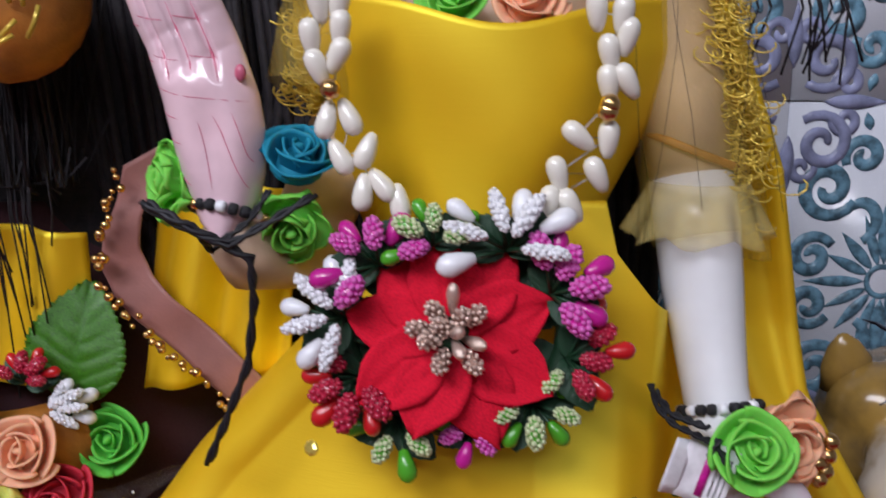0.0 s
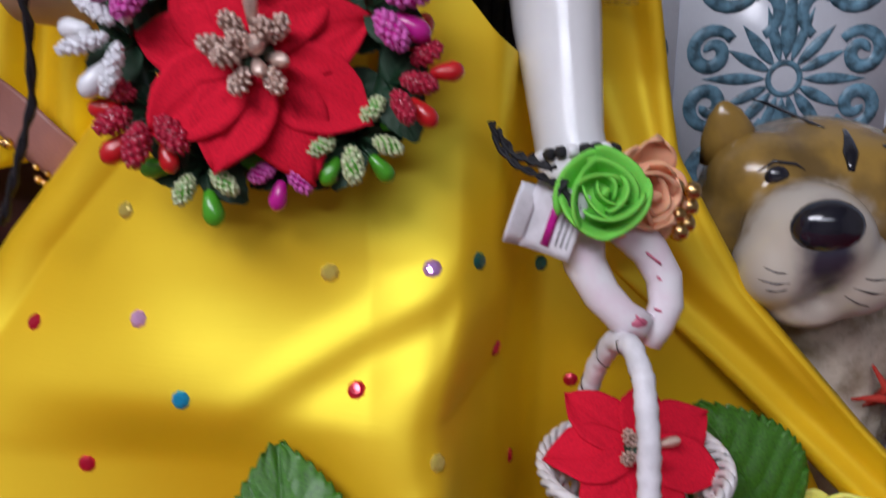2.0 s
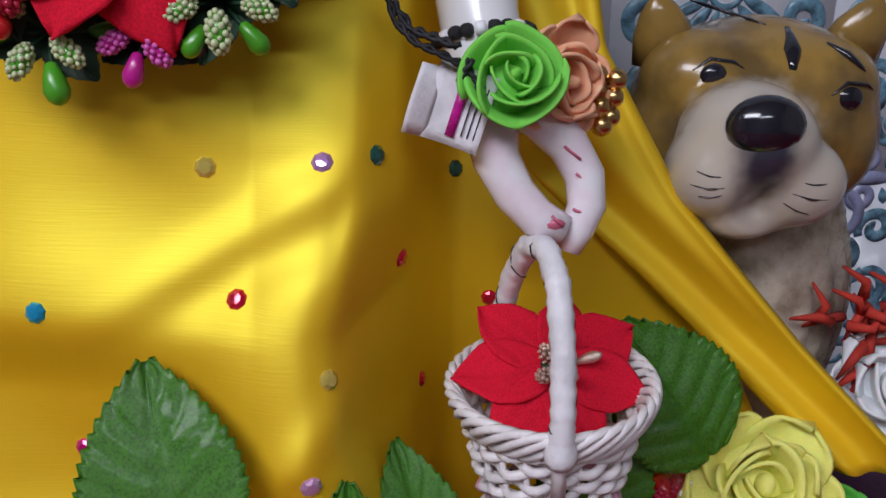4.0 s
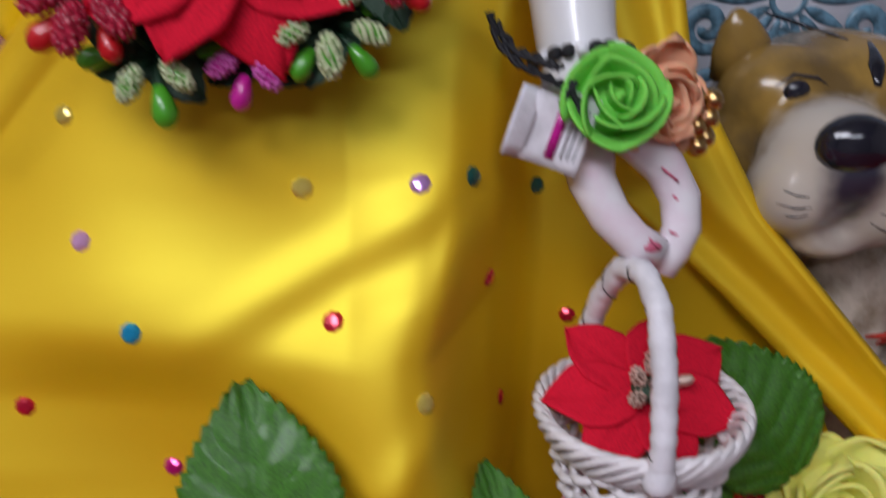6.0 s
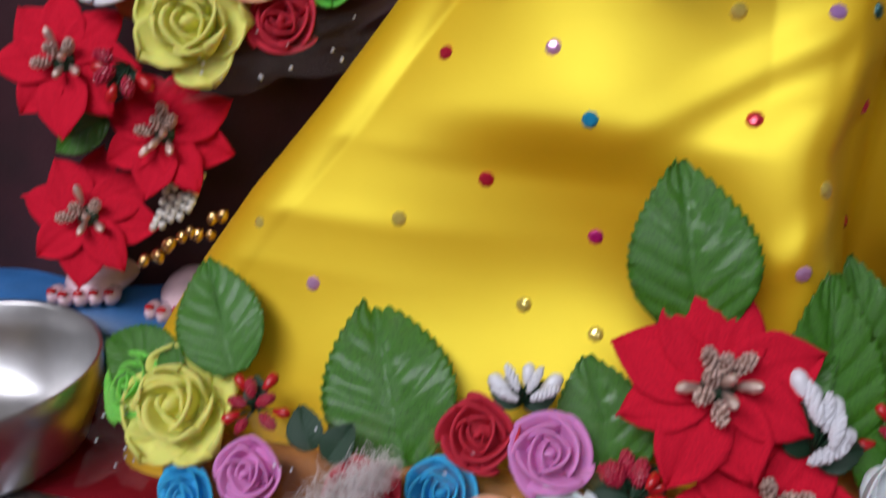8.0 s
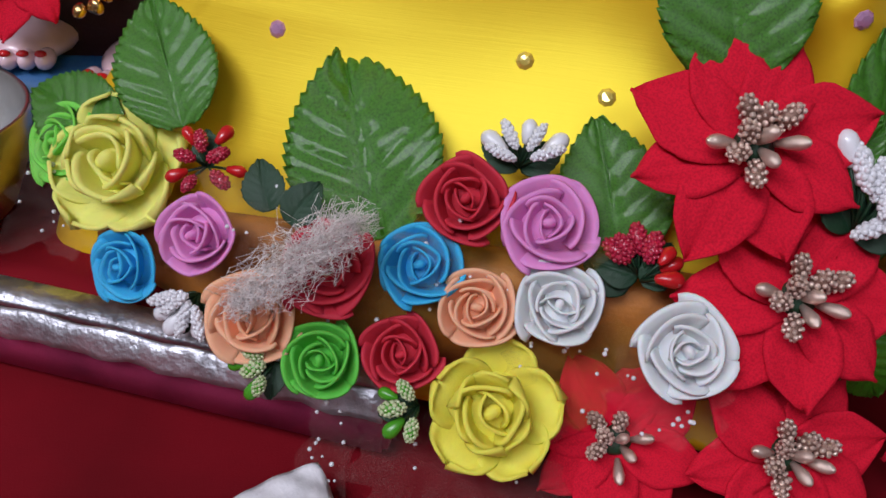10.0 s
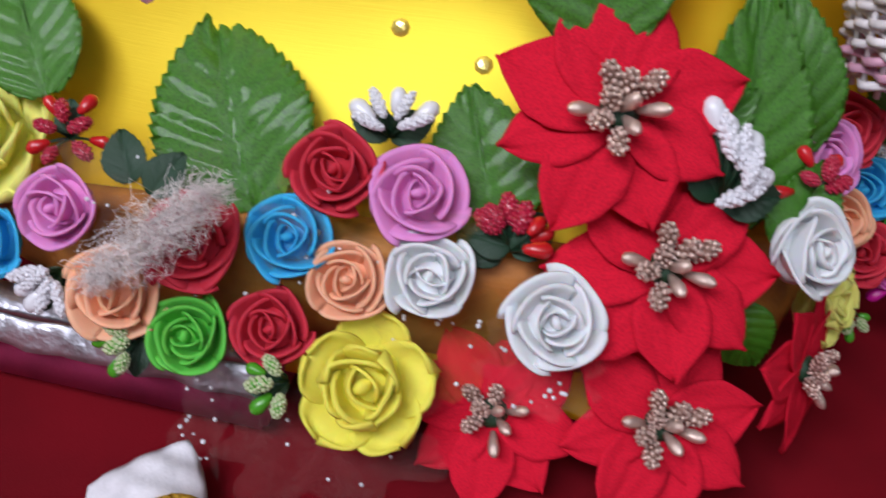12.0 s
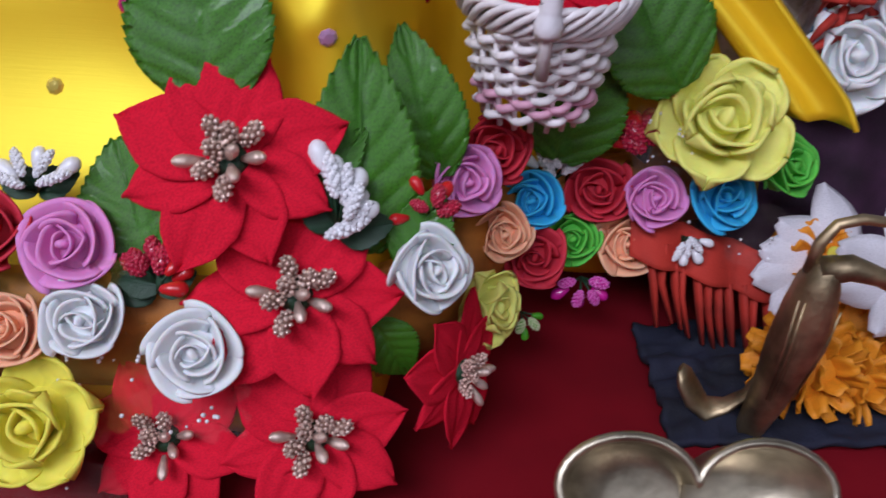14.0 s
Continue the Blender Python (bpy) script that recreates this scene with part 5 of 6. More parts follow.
for x0, z0, x1, z1 in ((0.1640, 0.1975, 0.1710, 0.1965), (0.1625, 0.1930, 0.1720, 0.1930), (0.1650, 0.1895, 0.1715, 0.1905), (0.1965, 0.1945, 0.2060, 0.1935), (0.1950, 0.1905, 0.2080, 0.1880), (0.1930, 0.1870, 0.2020, 0.1830)):
    stroke([(x0, z0), ((x0 + x1) / 2, (z0 + z1) / 2 - 0.0006), (x1, z1)], [0.0003, 0.0007, 0.0003])
for x, y, z, tilt in ((0.1655, 0.378, 0.231, 16), (0.240, 0.384, 0.230, -20)):
    turned(tig, [(0.0125, -0.006), (0.0105, 0.004), (0.0065, 0.012), (0.002, 0.0165), (0.0005, 0.017)], 14, T, pose(x, y, z, 10, -tilt, 0), (1, 0.6))
bv = []
for i in range(96):  # the chest, with carved locks of fur
    for j in range(40):
        a, t = 2 * math.pi * i / 96, j / 39
        b = math.pi * (0.02 + 0.96 * t)
        lock = 0.11 * abs(math.sin(13 * a + 5 * math.sin(9 * t))) * math.sin(b) * (0.6 + 0.4 * math.sin(17 * t + 3 * a))
        bv.append((0.207 + 0.045 * (1 + lock) * math.sin(b) * math.cos(a), 0.398 + 0.045 * (1 + lock) * math.sin(b) * math.sin(a), 0.120 - 0.105 * math.cos(b)))
tig.add(bv, grid_faces(96, 40, wrap=True), PALE)
ball(tig, (0.185, 0.375, 0.030), (0.020, 0.030, 0.042), 16, T)
ball(tig, (0.225, 0.375, 0.030), (0.020, 0.030, 0.042), 16, T)
thing("ceramic_tiger", "glazed ceramic tiger figurine with a black nose", "figurine", data=tig.mesh("ceramic_tiger", [TIGER, TIGER_PALE, TIGER_DARK]))

# ---------- tiles ----------
TW, TH, X0, Z0 = 0.116, 0.198, 0.180, 0.335
g = Geo()
block(g, (0.0004, 0, 0.0004), (TW - 0.0004, 0.008, TH - 0.0004), bevel=0.0006)
TILE_ME = g.mesh("tile", TILE)


def scroll(g, cx, cz, r, a0, turns, sx, sz, w, slot):
    n = 26
    pts = []
    for i in range(n):
        t = i / (n - 1)
        a, rr_ = a0 + turns * 2 * math.pi * t, r * (1 - 0.82 * t)
        pts.append((sx * (cx + rr_ * math.cos(a)), -0.0002, sz * (cz + rr_ * math.sin(a))))
    tube(g, pts, [1.4 * w * (0.55 + 0.75 * math.sin(math.pi * (0.15 + 0.8 * i / (n - 1)))) for i in range(n)], 6, slot, flat=1)


def drop(g, x, z, ang, length, wid, slot, n=9):
    d, s = (math.cos(ang), math.sin(ang)), (-math.sin(ang), math.cos(ang))
    tube(g, [(x + d[0] * length * i / (n - 1), -0.0002, z + d[1] * length * i / (n - 1)) for i in range(n)], [max(0.0002, 1.3 * wid * math.sin(math.pi * (i / (n - 1)) ** 0.8)) for i in range(n)], 6, slot)


def squashed(g):
    for v in g.v:
        v[:, 1] = -0.00018 * np.clip(-v[:, 1] / 0.002, -1, 1)
    return g


g = Geo()
for sx in (1, -1):
    for sz in (1, -1):
        scroll(g, 0.034, 0.052, 0.0165, 3.6, 1.45, sx, sz, 0.0026, 0)
        scroll(g, 0.016, 0.070, 0.0105, -0.5, 1.3, sx, sz, 0.0022, 0)
        scroll(g, 0.040, 0.014, 0.0125, 2.6, -1.4, sx, sz, 0.0024, 0)
        scroll(g, 0.018, 0.038, 0.016, 4.4, -0.55, sx, sz, 0.0022, 0)
        for a, l, wd in ((1.25, 0.030, 0.0026), (0.85, 0.028, 0.0030), (0.45, 0.026, 0.0028)):
            drop(g, sx * 0.009 * math.cos(a), sz * 0.009 * math.sin(a), math.atan2(sz * math.sin(a), sx * math.cos(a)), l, wd, 0)
        drop(g, sx * 0.014, sz * 0.084, math.atan2(sz * 0.7, sx * 0.2), 0.010, 0.0024, 0)
    drop(g, sx * 0.010, 0, 0 if sx > 0 else math.pi, 0.034, 0.0028, 0)
    drop(g, 0, sx * 0.010, sx * math.pi / 2, 0.040, 0.0040, 0)
    drop(g, 0, sx * 0.072, sx * math.pi / 2, 0.020, 0.0036, 0)
tube(g, [(0.0085 * math.cos(a), -0.0002, 0.0085 * math.sin(a)) for a in np.linspace(0, 6.283, 25)[:-1]], 0.0018, 6, closed=True)
PRINT = squashed(g).mesh("tile_print", TILE_TEAL)
g = Geo()
for sx in (1, -1):
    for sz in (1, -1):
        scroll(g, 0.018, 0.022, 0.016, 4.0, 1.4, sx, sz, 0.0022, 0)
        scroll(g, 0.030, 0.010, 0.008, 3.4, -1.2, sx, sz, 0.0017, 0)
        scroll(g, 0.008, 0.036, 0.008, -0.8, 1.2, sx, sz, 0.0016, 0)
    drop(g, sx * 0.018, 0, 0 if sx > 0 else math.pi, 0.034, 0.0036, 0)
    drop(g, 0, sx * 0.018, sx * math.pi / 2, 0.034, 0.0036, 0)
CORNER = squashed(g).mesh("corner_print", TILE_VIOLET)
for i in range(-5, 5):
    for j in range(-2, 2):
        x, z = X0 + i * TW, Z0 + j * TH
        t = part("tile", TILE_ME, wall_back, m=pose(x, BACK, z))
        if i >= -2:
            part("tile_print", PRINT, t, "teal scrolled print" if i == 0 else "", m=pose(TW / 2, -0.0003, TH / 2))
            part("corner_print", CORNER, t, "grey violet print" if i == 0 else "", m=pose(0, -0.0005, 0))

# ---------- the second doll, seen in part ----------
d2 = Geo()
# Velvet sheet runs wide past the dress as an added dark backdrop.
sheet(d2, lambda u, v: (-0.235 + 0.185 * u * (0.65 + 0.35 * v), 0.392 - 0.03 * math.cos(u * 1.5) + 0.004 * math.sin(14 * u) * v, 0.30 - 0.28 * v), 60, 30, 0.003, 0)
ball(d2, (-0.160, 0.405, 0.36), (0.075, 0.04, 0.13), 24, 1)
h2 = Geo()
for i in range(230):
    x = random.uniform(-0.20, -0.062)
    z1 = random.uniform(0.25, 0.33)
    y = 0.366 + random.uniform(0, 0.02) - (0.028 if x < -0.145 else 0)
    tube(h2, [(x - 0.01, y + 0.01, 0.46), (x, y - 0.004, 0.38), (x + 0.006, y, 0.31), (x + 0.010 + random.gauss(0, 0.004), y + 0.004, z1 + (0.05 if x < -0.145 else 0))], 0.0006 if x < -0.145 else 0.0022, 5)
for k, (x, y, z) in enumerate(((-0.250, 0.345, 0.0640), (-0.203, 0.345, 0.0600))):
    ball(d2, (x, y + 0.010, z - 0.001), (0.0165, 0.026, 0.0085), 16, 2)
    for i in range(5):
        ball(d2, (x - 0.013 + 0.0065 * i, y - 0.016 + 0.002 * abs(i - 1), z - 0.003), (0.0037, 0.0065, 0.0044), 10, 2)
        ball(d2, (x - 0.013 + 0.0065 * i, y - 0.0196 + 0.002 * abs(i - 1), z + 0.0003), (0.0026, 0.0024, 0.0014), 8, 5)
thing("seated_doll", "second doll in burgundy velvet with long black hair", "doll", data=d2.mesh("seated_doll", [VELVET, HAIR, PINK_SKIN, NAIL, NAIL, BUD["red"]]))
g = Geo()
block(g, (-0.36, 0.316, 0.0205), (-0.160, 0.46, 0.0545), bevel=0.004)
thing("blue_plinth", "glossy blue painted plinth under the second doll", "plinth", data=g.mesh("blue_plinth", BLUE_PAINT))
for i in range(45):
    x, e = random.uniform(-0.225, -0.148), random.uniform(0.225, 0.29)
    tube(h2, [(x - 0.004, 0.350, 0.42), (x, 0.342, 0.34), (x + random.gauss(0, 0.002), 0.341, 0.30), (x + random.gauss(0.002, 0.003), 0.343, e)], 0.0004, 4)
thing("doll_hair", "loose black hair of the second doll", "hair", kind="stuff", data=h2.mesh("doll_hair", HAIR))
# hair of the first doll, falling behind her arm and waist
g = Geo()
for i in range(170):
    x = random.uniform(-0.075, -0.030) if i % 3 else random.uniform(0.052, 0.080)
    y = 0.375 + random.uniform(-0.006, 0.015)
    tube(g, [(x + 0.03 * (x < 0), y, 0.47), (x + 0.01, y, 0.40), (x, y - 0.004, 0.32), (x + random.gauss(0, 0.004), y, random.uniform(0.18, 0.25))], 0.0024, 5)
for i in range(22):
    x = random.uniform(0.080, 0.135)
    tube(g, [(x - 0.02, 0.352, 0.46), (x, 0.352, 0.40), (x + 0.008, 0.352, 0.375), (x + 0.004 + random.gauss(0, 0.004), 0.353, random.uniform(0.345, 0.37))], 0.0005, 4)
for x, y, z in ((0.058, 0.300, 0.36), (0.066, 0.298, 0.37), (0.088, 0.300, 0.37), (0.094, 0.302, 0.38), (0.072, 0.290, 0.36)):
    e = random.uniform(-0.012, 0.012)
    tube(g, [(x, y + 0.02, z + 0.05), (x + e * 0.4, y, z), (x + e, y - 0.006, z - 0.03), (x + e * 1.6, y - 0.004, z - 0.06)], 0.00011, 3)
thing("doll_hair", "long black hair hanging behind the doll", "hair", kind="stuff", data=g.mesh("doll_hair", HAIR))
# ribbon, bead trim, cloths
trim_line = [(-0.118, 0.336, 0.318), (-0.122, 0.336, 0.304), (-0.127, 0.336, 0.292), (-0.129, 0.336, 0.279), (-0.125, 0.336, 0.269), (-0.117, 0.336, 0.260), (-0.108, 0.336, 0.252), (-0.098, 0.336, 0.243), (-0.088, 0.336, 0.233), (-0.080, 0.336, 0.224)]
tp = np.array(trim_line)
trim = thing("bead_trim", "gold beaded trim sewn along the dress edge", "trim")
tt = np.linspace(0, len(tp) - 1, 46)
for i, t in enumerate(tt):
    p = [np.interp(t, range(len(tp)), tp[:, k]) for k in range(3)]
    part("gold_bead", GOLD_BALL, trim, m=pose(p[0] + random.gauss(0, 0.0012), p[1] - 0.002, p[2] + random.gauss(0, 0.0014)) @ Matrix.Scale(random.uniform(0.0010, 0.0020), 4))
g = Geo()


def ribbon(u, v):
    t = v * (len(tp) - 1)
    p = [np.interp(t, range(len(tp)), tp[:, k]) for k in range(3)]
    return p[0] + 0.0065 + 0.0075 * u, p[1] + 0.004 + 0.001 * math.sin(20 * v), p[2] + 0.004 + 0.004 * u


sheet(g, lambda u, v: ribbon(-u, v), 10, 50, 0.0008)
thing("satin_ribbon", "dusty pink satin ribbon beside the bead trim", "ribbon", data=g.mesh("satin_ribbon", RIBBON))
for (x, z, w, h, y), lab in (((-0.084, 0.272, 0.030, 0.045, 0.352), "yellow satin cloth hanging between the two dolls"), ((-0.172, 0.262, 0.040, 0.036, 0.350), "yellow satin cloth over the second doll's shoulder")):
    g = Geo()
    sheet(g, lambda u, v: (x + w * u * (0.8 + 0.2 * v) - 0.008 * v, y + 0.004 * math.sin(7 * u + 2 * v), z + h * (0.5 - v) * 2 * (0.9 - 0.1 * u)), 26, 24, 0.0015)
    thing("satin_cloth", lab, "cloth", "yellow cloths", data=g.mesh("satin_cloth", YELLOW))
g = Geo()
ball(g, (-0.1475, 0.318, 0.378), (0.030, 0.02, 0.030), 18)
puff = thing("gold_brocade_puff", "puffed gold brocade sleeve of the second doll", "sleeve")
part("puffed_cloth", g.mesh("puffed_cloth", ORANGE), puff)
g = Geo()
for i in range(26):
    a, b = random.uniform(0, 6.28), random.uniform(0, 1)
    tube(g, [(-0.1475 + 0.028 * b * math.cos(a), 0.2985, 0.378 + 0.028 * b * math.sin(a)), (-0.1475 + 0.028 * b * math.cos(a + 0.25), 0.2975, 0.378 + 0.027 * b * math.sin(a + 0.25)), (-0.1475 + 0.027 * b * math.cos(a + 0.5), 0.2985, 0.378 + 0.028 * b * math.sin(a + 0.5))], 0.0008, 5)
tagged(part("brocade_threads", g.mesh("brocade_threads", GOLD_LACE), puff, "raised gold threads"), kind="stuff")

LEFT = "flowers of the second doll"
for colour, loc, r, roll, op, words in [
    ("white", (-0.215, 0.320, 0.216), 0.0155, 20, 0.3, "white"), ("pink", (-0.186, 0.315, 0.231), 0.0155, 60, 0.1, "pink"), ("pale_yellow", (-0.180, 0.313, 0.194), 0.0225, 30, 0.9, "large yellow"),
    ("peach", (-0.157, 0.319, 0.215), 0.0125, 0, 0.2, "peach"), ("green", (-0.131, 0.337, 0.212), 0.0130, 45, 0.1, "green"), ("red", (-0.146, 0.322, 0.195), 0.0130, 80, 0.1, "red")]:
    rose(colour, loc, (0.1, -0.9, 0.4), r, f"{words} foam rose in the second doll's bouquet", roll, op, LEFT)
for loc, r, sd, st in (((-0.198, 0.320, 0.147), 0.0310, 31, 8), ((-0.237, 0.320, 0.107), 0.0320, 32, 7), ((-0.236, 0.316, 0.176), 0.0310, 33, 7)):
    poinsettia(loc, (0.05, -0.9, 0.4), r, "red fabric poinsettia on the second doll's dress", sd * 11, stamens=st, seed=sd, group=LEFT)
leaf((-0.146, 0.342, 0.226), (-0.139, 0.346, 0.272), (0, -0.9, 0.4), "broad green fabric leaf in the second doll's bouquet", 1.05, 0)
leaf((-0.210, 0.330, 0.225), (-0.218, 0.334, 0.262), (0, -0.9, 0.4), "green fabric leaf above the white rose", 1.0, 1)
leaf((-0.225, 0.326, 0.150), (-0.250, 0.324, 0.135), (0, -0.9, 0.4), "green fabric leaf between the poinsettias", 0.8, 0)
cluster("white", (-0.150, 0.336, 0.224), (0, -0.9, 0.4), 0.018, "white berry pick in the second doll's bouquet", -70, 4, 3, 120, 1, 3)
cluster("red", (-0.160, 0.335, 0.236), (0, -0.9, 0.4), 0.016, "red berry pick in the second doll's bouquet", -20, 3, 4, 170, 2, 5)
cluster("red", (-0.205, 0.312, 0.176), (0, -0.9, 0.4), 0.018, "red berry pick under the yellow rose", 150, 2, 4, 170, 1, 6)
g = Geo()
tube(g, [(-0.140, 0.346, 0.212), (-0.165, 0.338, 0.208), (-0.185, 0.336, 0.206), (-0.215, 0.336, 0.205)], 0.013, 12, flat=1.2)
thing("bouquet_cushion", "orange gold cushion that holds the bouquet", "cushion", data=g.mesh("bouquet_cushion", ORANGE))
net(-0.150, 0.318, 0.182, 0.045, 0.012, (0.1, -0.9, 0.4), 12, NET_PINK, "glittering net hanging under the bouquet", 40)
anklet = thing("pearl_anklet", "pearl anklet with small gold bells", "anklet")
for i in range(26):
    part("pearl", DROP, anklet, m=pose(-0.207 + 0.0042 * (i % 5) + 0.0012 * (i // 5), 0.3215 + 0.0014 * (i // 5), 0.103 + 0.0035 * (i // 5) + 0.0022 * (i % 5) + random.gauss(0, 0.0007)) @ Matrix.Diagonal((0.0033, 0.0033, 0.0018, 1)))
for i in range(11):
    part("gold_bell", GOLD_BALL, anklet, "shiny gold bell", m=pose(-0.210 + 0.0036 * i + random.gauss(0, 0.0008), 0.317 + random.gauss(0, 0.001), 0.0905 + 0.0021 * i + random.gauss(0, 0.0016), random.uniform(-40, 40), random.uniform(-40, 40), 0) @ Matrix.Diagonal((0.0026, 0.0024, 0.0032, 1)))

# ---------- bowl, packet, pompom ----------
bowl = Geo()
turned(bowl, [(0.001, 0.0215), (0.030, 0.0215), (0.040, 0.030), (0.0485, 0.050), (0.0500, 0.064), (0.0515, 0.0655), (0.0522, 0.0645), (0.0512, 0.050), (0.043, 0.028), (0.033, 0.0195), (0.001, 0.0192)][::-1], 48, 0, Matrix.Translation((-0.264, 0.262, 0.0010)))
thing("steel_bowl", "brushed steel bowl standing on the red board", "bowl", data=bowl.mesh("steel_bowl", STEEL))
g = Geo()


def pack(u, v):
    q = 2 * v - 1
    return 0.017 * u * (1 - 0.12 * q * q) + 0.002 * q, 0.013 * q * (1 - 0.1 * u * u), 0.0075 * (1 - u * u) * (1 - q * q) + 0.0008 * math.sin(9 * u + 7 * q)


sheet(g, pack, 20, 18, 0.002)
thing("white_packet", "small pillow-shaped white packet lying on the red cloth", "packet", data=g.mesh("white_packet", TAPE), m=facing((-0.098, 0.176, TABLE + 0.006), (0.1, -0.5, 0.8), 25))


def marigold(loc, r, mat, label, n=60, seed=0, size=0.58):
    rr = random.Random(seed)
    g = Geo()
    sheet(g, lambda u, v: (0.34 * u * (0.5 + 0.5 * math.sin(math.pi * min(1, v * 0.8 + 0.1))), 0.10 * math.sin(3 * u) * v + 0.08 * v * v, v), 6, 5, 0.03)
    me = g.mesh("petal", mat)
    ob = thing("marigold", label, "flower", "marigolds", m=Matrix.Translation(loc) @ Matrix.Scale(r, 4))
    for i in range(n):
        c = 1 - 1.7 * (i + 0.5) / n
        a = i * 2.39996
        part("petal", me, ob, m=pose(0, 0, 0, 0, 0, math.degrees(a)) @ pose(0, 0, 0, 0, math.degrees(math.acos(c)) + rr.uniform(-10, 10), 0) @ pose(0, 0, 0.42, 0, 0, rr.uniform(0, 180)) @ Matrix.Scale(size, 4))
    g = Geo()
    ball(g, (0, 0, 0), 0.62, 14)
    part("flower_heart", g.mesh("flower_heart", mat), ob)
    return ob


marigold((-0.085, 0.160, TABLE + 0.010), 0.0155, MUSTARD, "dry mustard marigold head on the red cloth", 190, 1, 0.42)
for i, (x, y, z, r) in enumerate(((0.232, 0.262, 0.010, 0.024), (0.262, 0.285, 0.016, 0.026), (0.252, 0.262, -0.008 + 0.012, 0.020), (0.246, 0.305, 0.030, 0.020), (0.288, 0.262, 0.008, 0.024))):
    marigold((x, y, z), r, MARIGOLD, "bright orange marigold heaped beside the doll", 46, i + 3)

# ---------- right of the doll: cloths, brass ----------
g = Geo()
for i in range(13):
    t = i / 12
    x, y, z = 0.172 + 0.064 * t, 0.296 - 0.004 * t, 0.020 - 0.022 * t
    x, z = x + random.gauss(0, 0.0008), z + random.gauss(0, 0.0015)
    tube(g, [(x, y + 0.004, z + 0.018), (x + 0.003 + random.gauss(0, 0.0008), y, z + 0.002), (x + 0.008, y - 0.004, max(TABLE + 0.004, z - 0.016))], [0.0040, 0.0040, 0.0024], 8, flat=0.4)
fr = thing("fringed_cloth", "orange red cloth with a cut fringe", "cloth")
part("fringe", g.mesh("fringe", FRINGE), fr)
g = Geo()
sheet(g, lambda u, v: (0.204 + 0.040 * u, 0.306 - 0.012 * v + 0.002 * math.sin(11 * u), 0.040 - 0.017 * v - 0.012 * u), 26, 10, 0.002)
part("cloth_band", g.mesh("cloth_band", FRINGE), fr)
g = Geo()


def crumple(u, v):
    q = 2 * v - 1
    p = Vector((8 * u, 8 * q, 3))
    return 0.232 + 0.056 * u, 0.272 + 0.036 * q, TABLE + 0.005 + 0.008 * abs(noise.noise(p * 0.35)) + 0.004 * (1 - u * u) * (1 - q * q) + 0.002 * noise.noise(p)


sheet(g, crumple, 44, 34, 0.003)
thing("navy_cloth", "crumpled dark navy cloth on the altar", "cloth", data=g.mesh("navy_cloth", NAVY))
PURPLE = material("dark_purple_cloth", (0.045, 0.012, 0.040), 0.8, vary=0.4, scale=40, bump=0.4)
g = Geo()
sheet(g, lambda u, v: (0.285 + 0.075 * u, 0.335 + 0.075 * v + 0.004 * math.sin(9 * u), TABLE + 0.004 + 0.105 * math.sin(math.pi * min(1, 0.05 + 0.8 * v)) * (1 - 0.5 * u * u) + 0.006 * noise.noise(Vector((7 * u, 6 * v, 1)))), 40, 26, 0.003)
thing("purple_cloth", "heap of dark purple cloth behind the white flowers", "cloth", data=g.mesh("purple_cloth", PURPLE))
bird = Geo()
tube(bird, [(0.208, 0.244, -0.010), (0.211, 0.243, 0.010), (0.2125, 0.242, 0.032), (0.2130, 0.240, 0.050), (0.2125, 0.239, 0.063), (0.213, 0.238, 0.070), (0.216, 0.237, 0.074)], [0.0060, 0.0085, 0.0110, 0.0112, 0.0092, 0.0066, 0.0030], 16, flat=0.8)
tube(bird, [(0.211, 0.238, 0.069), (0.220, 0.236, 0.0725), (0.230, 0.235, 0.070), (0.240, 0.234, 0.064)], [0.0052, 0.0046, 0.0034, 0.0014], 12)
tube(bird, [(0.208, 0.240, 0.068), (0.2085, 0.240, 0.079), (0.213, 0.241, 0.086), (0.221, 0.241, 0.0885), (0.232, 0.242, 0.087), (0.241, 0.242, 0.080), (0.243, 0.242, 0.068)], [0.0024, 0.0022, 0.0020, 0.0020, 0.0020, 0.0020, 0.0018], 8)
tube(bird, [(0.210, 0.246, 0.030), (0.2095, 0.249, 0.016), (0.206, 0.250, 0.004), (0.200, 0.251, -0.003), (0.193, 0.252, -0.006), (0.187, 0.253, 0.000), (0.182, 0.254, 0.008), (0.180, 0.254, 0.012)], [0.0024, 0.0024, 0.0028, 0.0040, 0.0060, 0.0068, 0.0060, 0.0030], 12, flat=0.4)
for i in range(9):  # ridges of the wing
    t = i / 8
    tube(bird, [(0.2045 + 0.016 * t, 0.2318 + 0.0016 * (2 * t - 1) ** 2, 0.060 - 0.004 * t), (0.2048 + 0.0145 * t, 0.2312 + 0.0016 * (2 * t - 1) ** 2, 0.040), (0.2062 + 0.010 * t, 0.2345 + 0.001 * (2 * t - 1) ** 2, 0.014)], [0.0003, 0.0007, 0.0003], 5)
thing("brass_bird", "worn brass bird figure with a curled tail", "figurine", data=bird.mesh("brass_bird", BRASS))
heart = thing("brass_heart_dish", "heart-shaped worn brass dish propped upright", "dish", m=facing((0.1350, 0.121, 0.0740), (0.0, -0.80, 0.62), -1))


def heart_at(t, k):
    x = 16 * math.sin(t) ** 3
    y = 13 * math.cos(t) - 5 * math.cos(2 * t) - 2 * math.cos(3 * t) - math.cos(4 * t)
    return 0.00195 * k * x, k * (0.0014 * (y - 11.9) + 0.0207)


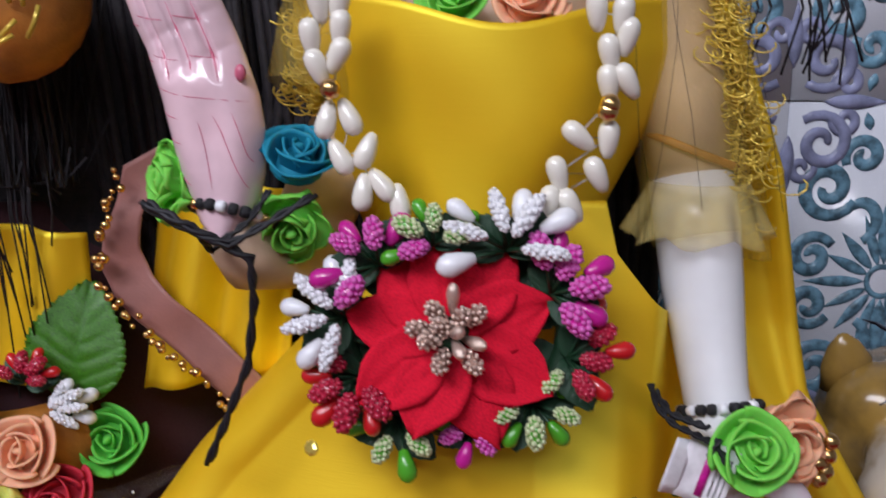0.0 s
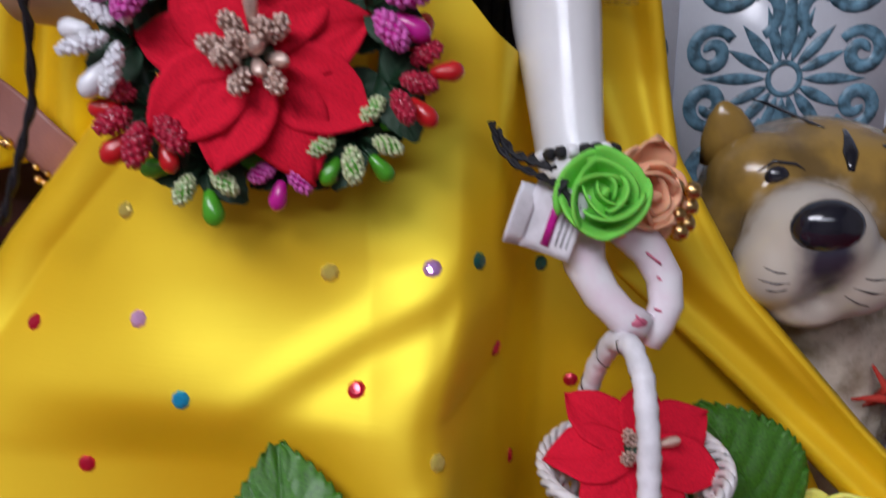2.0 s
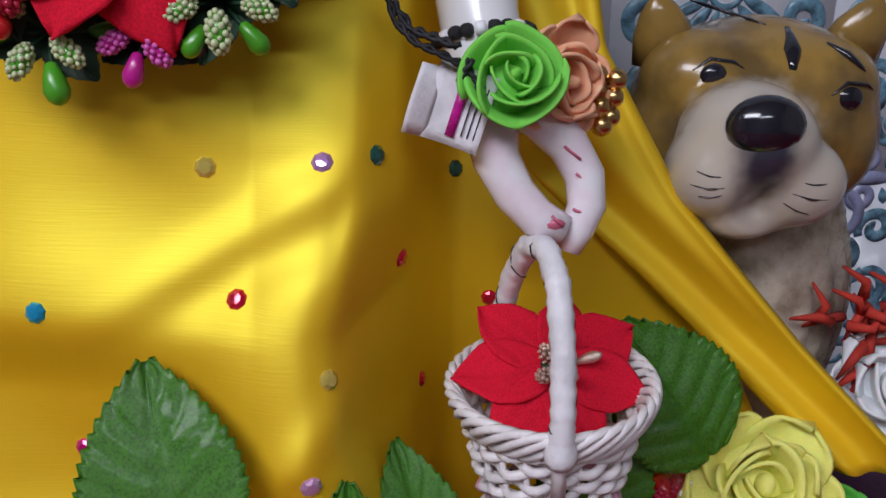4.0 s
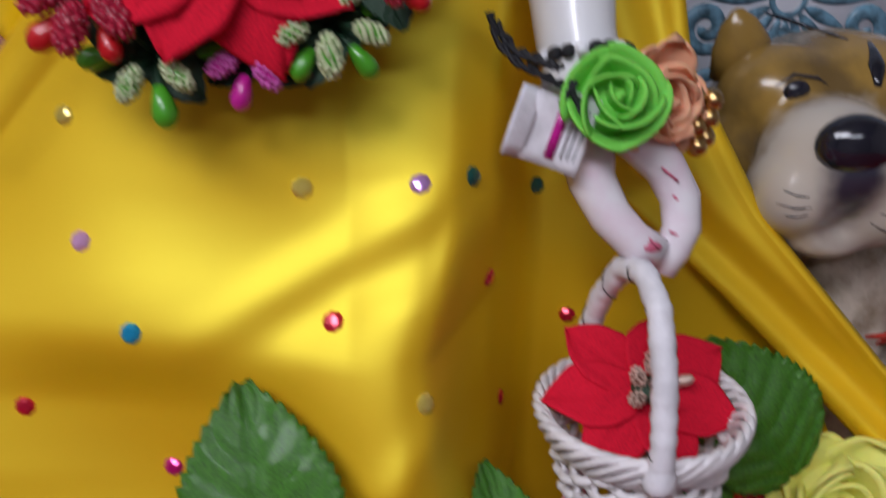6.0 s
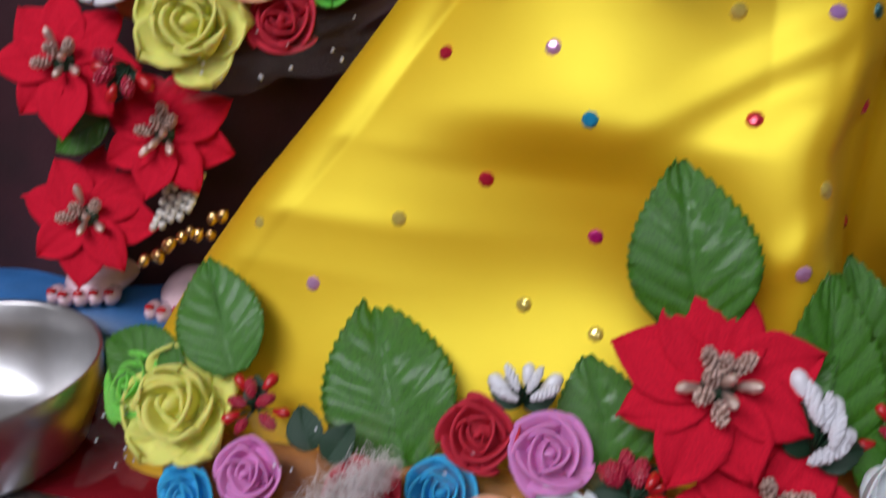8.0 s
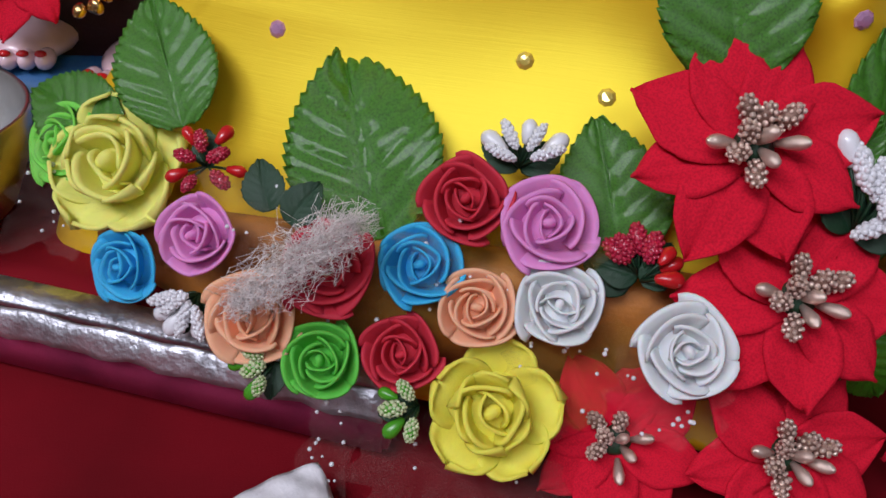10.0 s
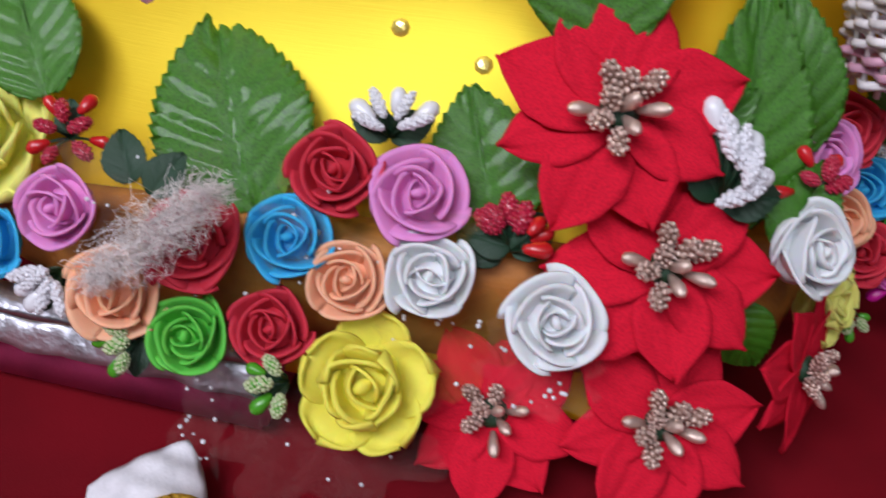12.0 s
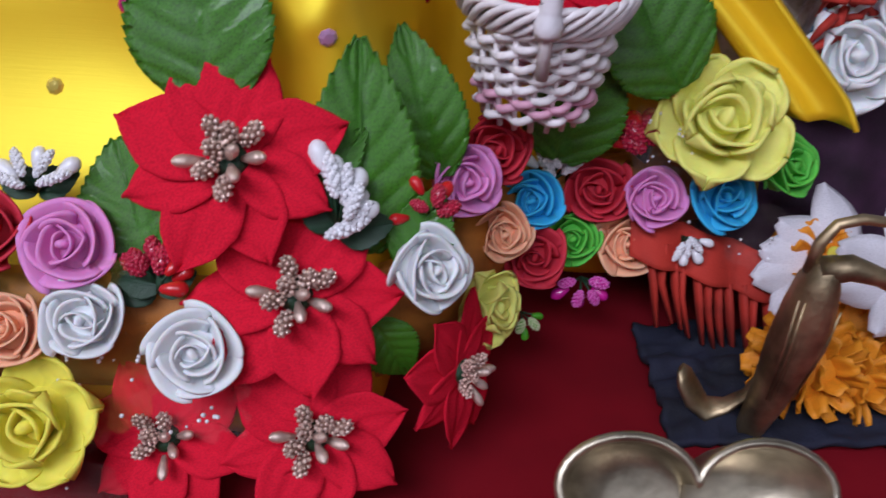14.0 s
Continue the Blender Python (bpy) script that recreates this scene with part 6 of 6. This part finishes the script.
g = Geo()
n = 72
prof = [(0.0, -0.012), (0.55, -0.012), (0.85, -0.010), (0.97, 0.0), (1.0, 0.001), (1.02, 0.0), (1.01, -0.002), (0.90, -0.012), (0.55, -0.0145), (0.0, -0.0145)]
v = []
for k, z in prof:
    for i in range(n):
        x, y = heart_at(2 * math.pi * i / n, max(k, 0.001))
        v.append((x, y, z))
g.add(v, [(i * n + j, i * n + (j + 1) % n, (i + 1) * n + (j + 1) % n, (i + 1) * n + j) for i in range(len(prof) - 1) for j in range(n)])
part("bowl", g.mesh("bowl", CHAMPAGNE), heart)
g = Geo()
tube(g, [(*heart_at(2 * math.pi * i / n, 1.005), 0.0005) for i in range(n)], 0.0012, 8, closed=True)
part("rim", g.mesh("rim", CHAMPAGNE), heart)
g = Geo()
tube(g, [(0, -0.015, -0.012), (0, -0.03, -0.03), (0, -0.045, -0.060)], [0.004, 0.0035, 0.006], 10)
part("stem", g.mesh("stem", BRASS), heart)

# white blossoms and loose petals
g = Geo()
sheet(g, lambda u, v: (0.30 * u * math.sin(math.pi * (0.08 + 0.86 * v)), v, 0.12 * v * v - 0.10 * abs(u) * v + 0.03 * math.sin(5 * v)), 7, 9, 0.02)
LONG_PETAL = g.mesh("petal", WHITE_PETAL)
for x, y, z, s, rolls in ((0.250, 0.300, 0.034, 0.036, (100, 125, 80, 150, 60, 20)), (0.268, 0.275, 0.046, 0.034, (100, 70, 10, -40, 130))):
    ob = thing("white_blossom", "wilted white flower with long loose petals", "flower", "white blossoms")
    for k, r in enumerate(rolls):
        part("petal", LONG_PETAL, ob, m=facing((x + 0.002 * k, y, z), (0.1, -0.8, 0.6), r) @ Matrix.Scale(s, 4))
    k = Geo()
    ball(k, (x, y - 0.002, z), (0.005, 0.005, 0.009), 10)
    part("flower_heart", k.mesh("flower_heart", FOAM["yellow"]), ob, "yellow flower heart")
rose("white", (0.254, 0.338, 0.110), (-0.2, -0.85, 0.4), 0.023, "ruffled white flower beside the shawl", 10, 1.0, "")
rose("white", (0.278, 0.340, 0.130), (-0.3, -0.85, 0.2), 0.019, "ruffled white flower above another", 60, 1.0, "")
g = Geo()
for i in range(26):
    a = random.uniform(0, 6.28)
    c = (0.246 + random.gauss(0, 0.009), 0.352 + random.gauss(0, 0.004), 0.130 + random.gauss(0, 0.009))
    tube(g, [c, (c[0] + 0.008 * math.cos(a), c[1] - 0.004, c[2] + 0.008 * math.sin(a)), (c[0] + 0.016 * math.cos(a + 0.4), c[1], c[2] + 0.016 * math.sin(a + 0.4))], [0.0022, 0.0018, 0.0006], 6)
thing("orange_tassel", "frayed orange tassel by the white flowers", "tassel", data=g.mesh("orange_tassel", FRINGE))
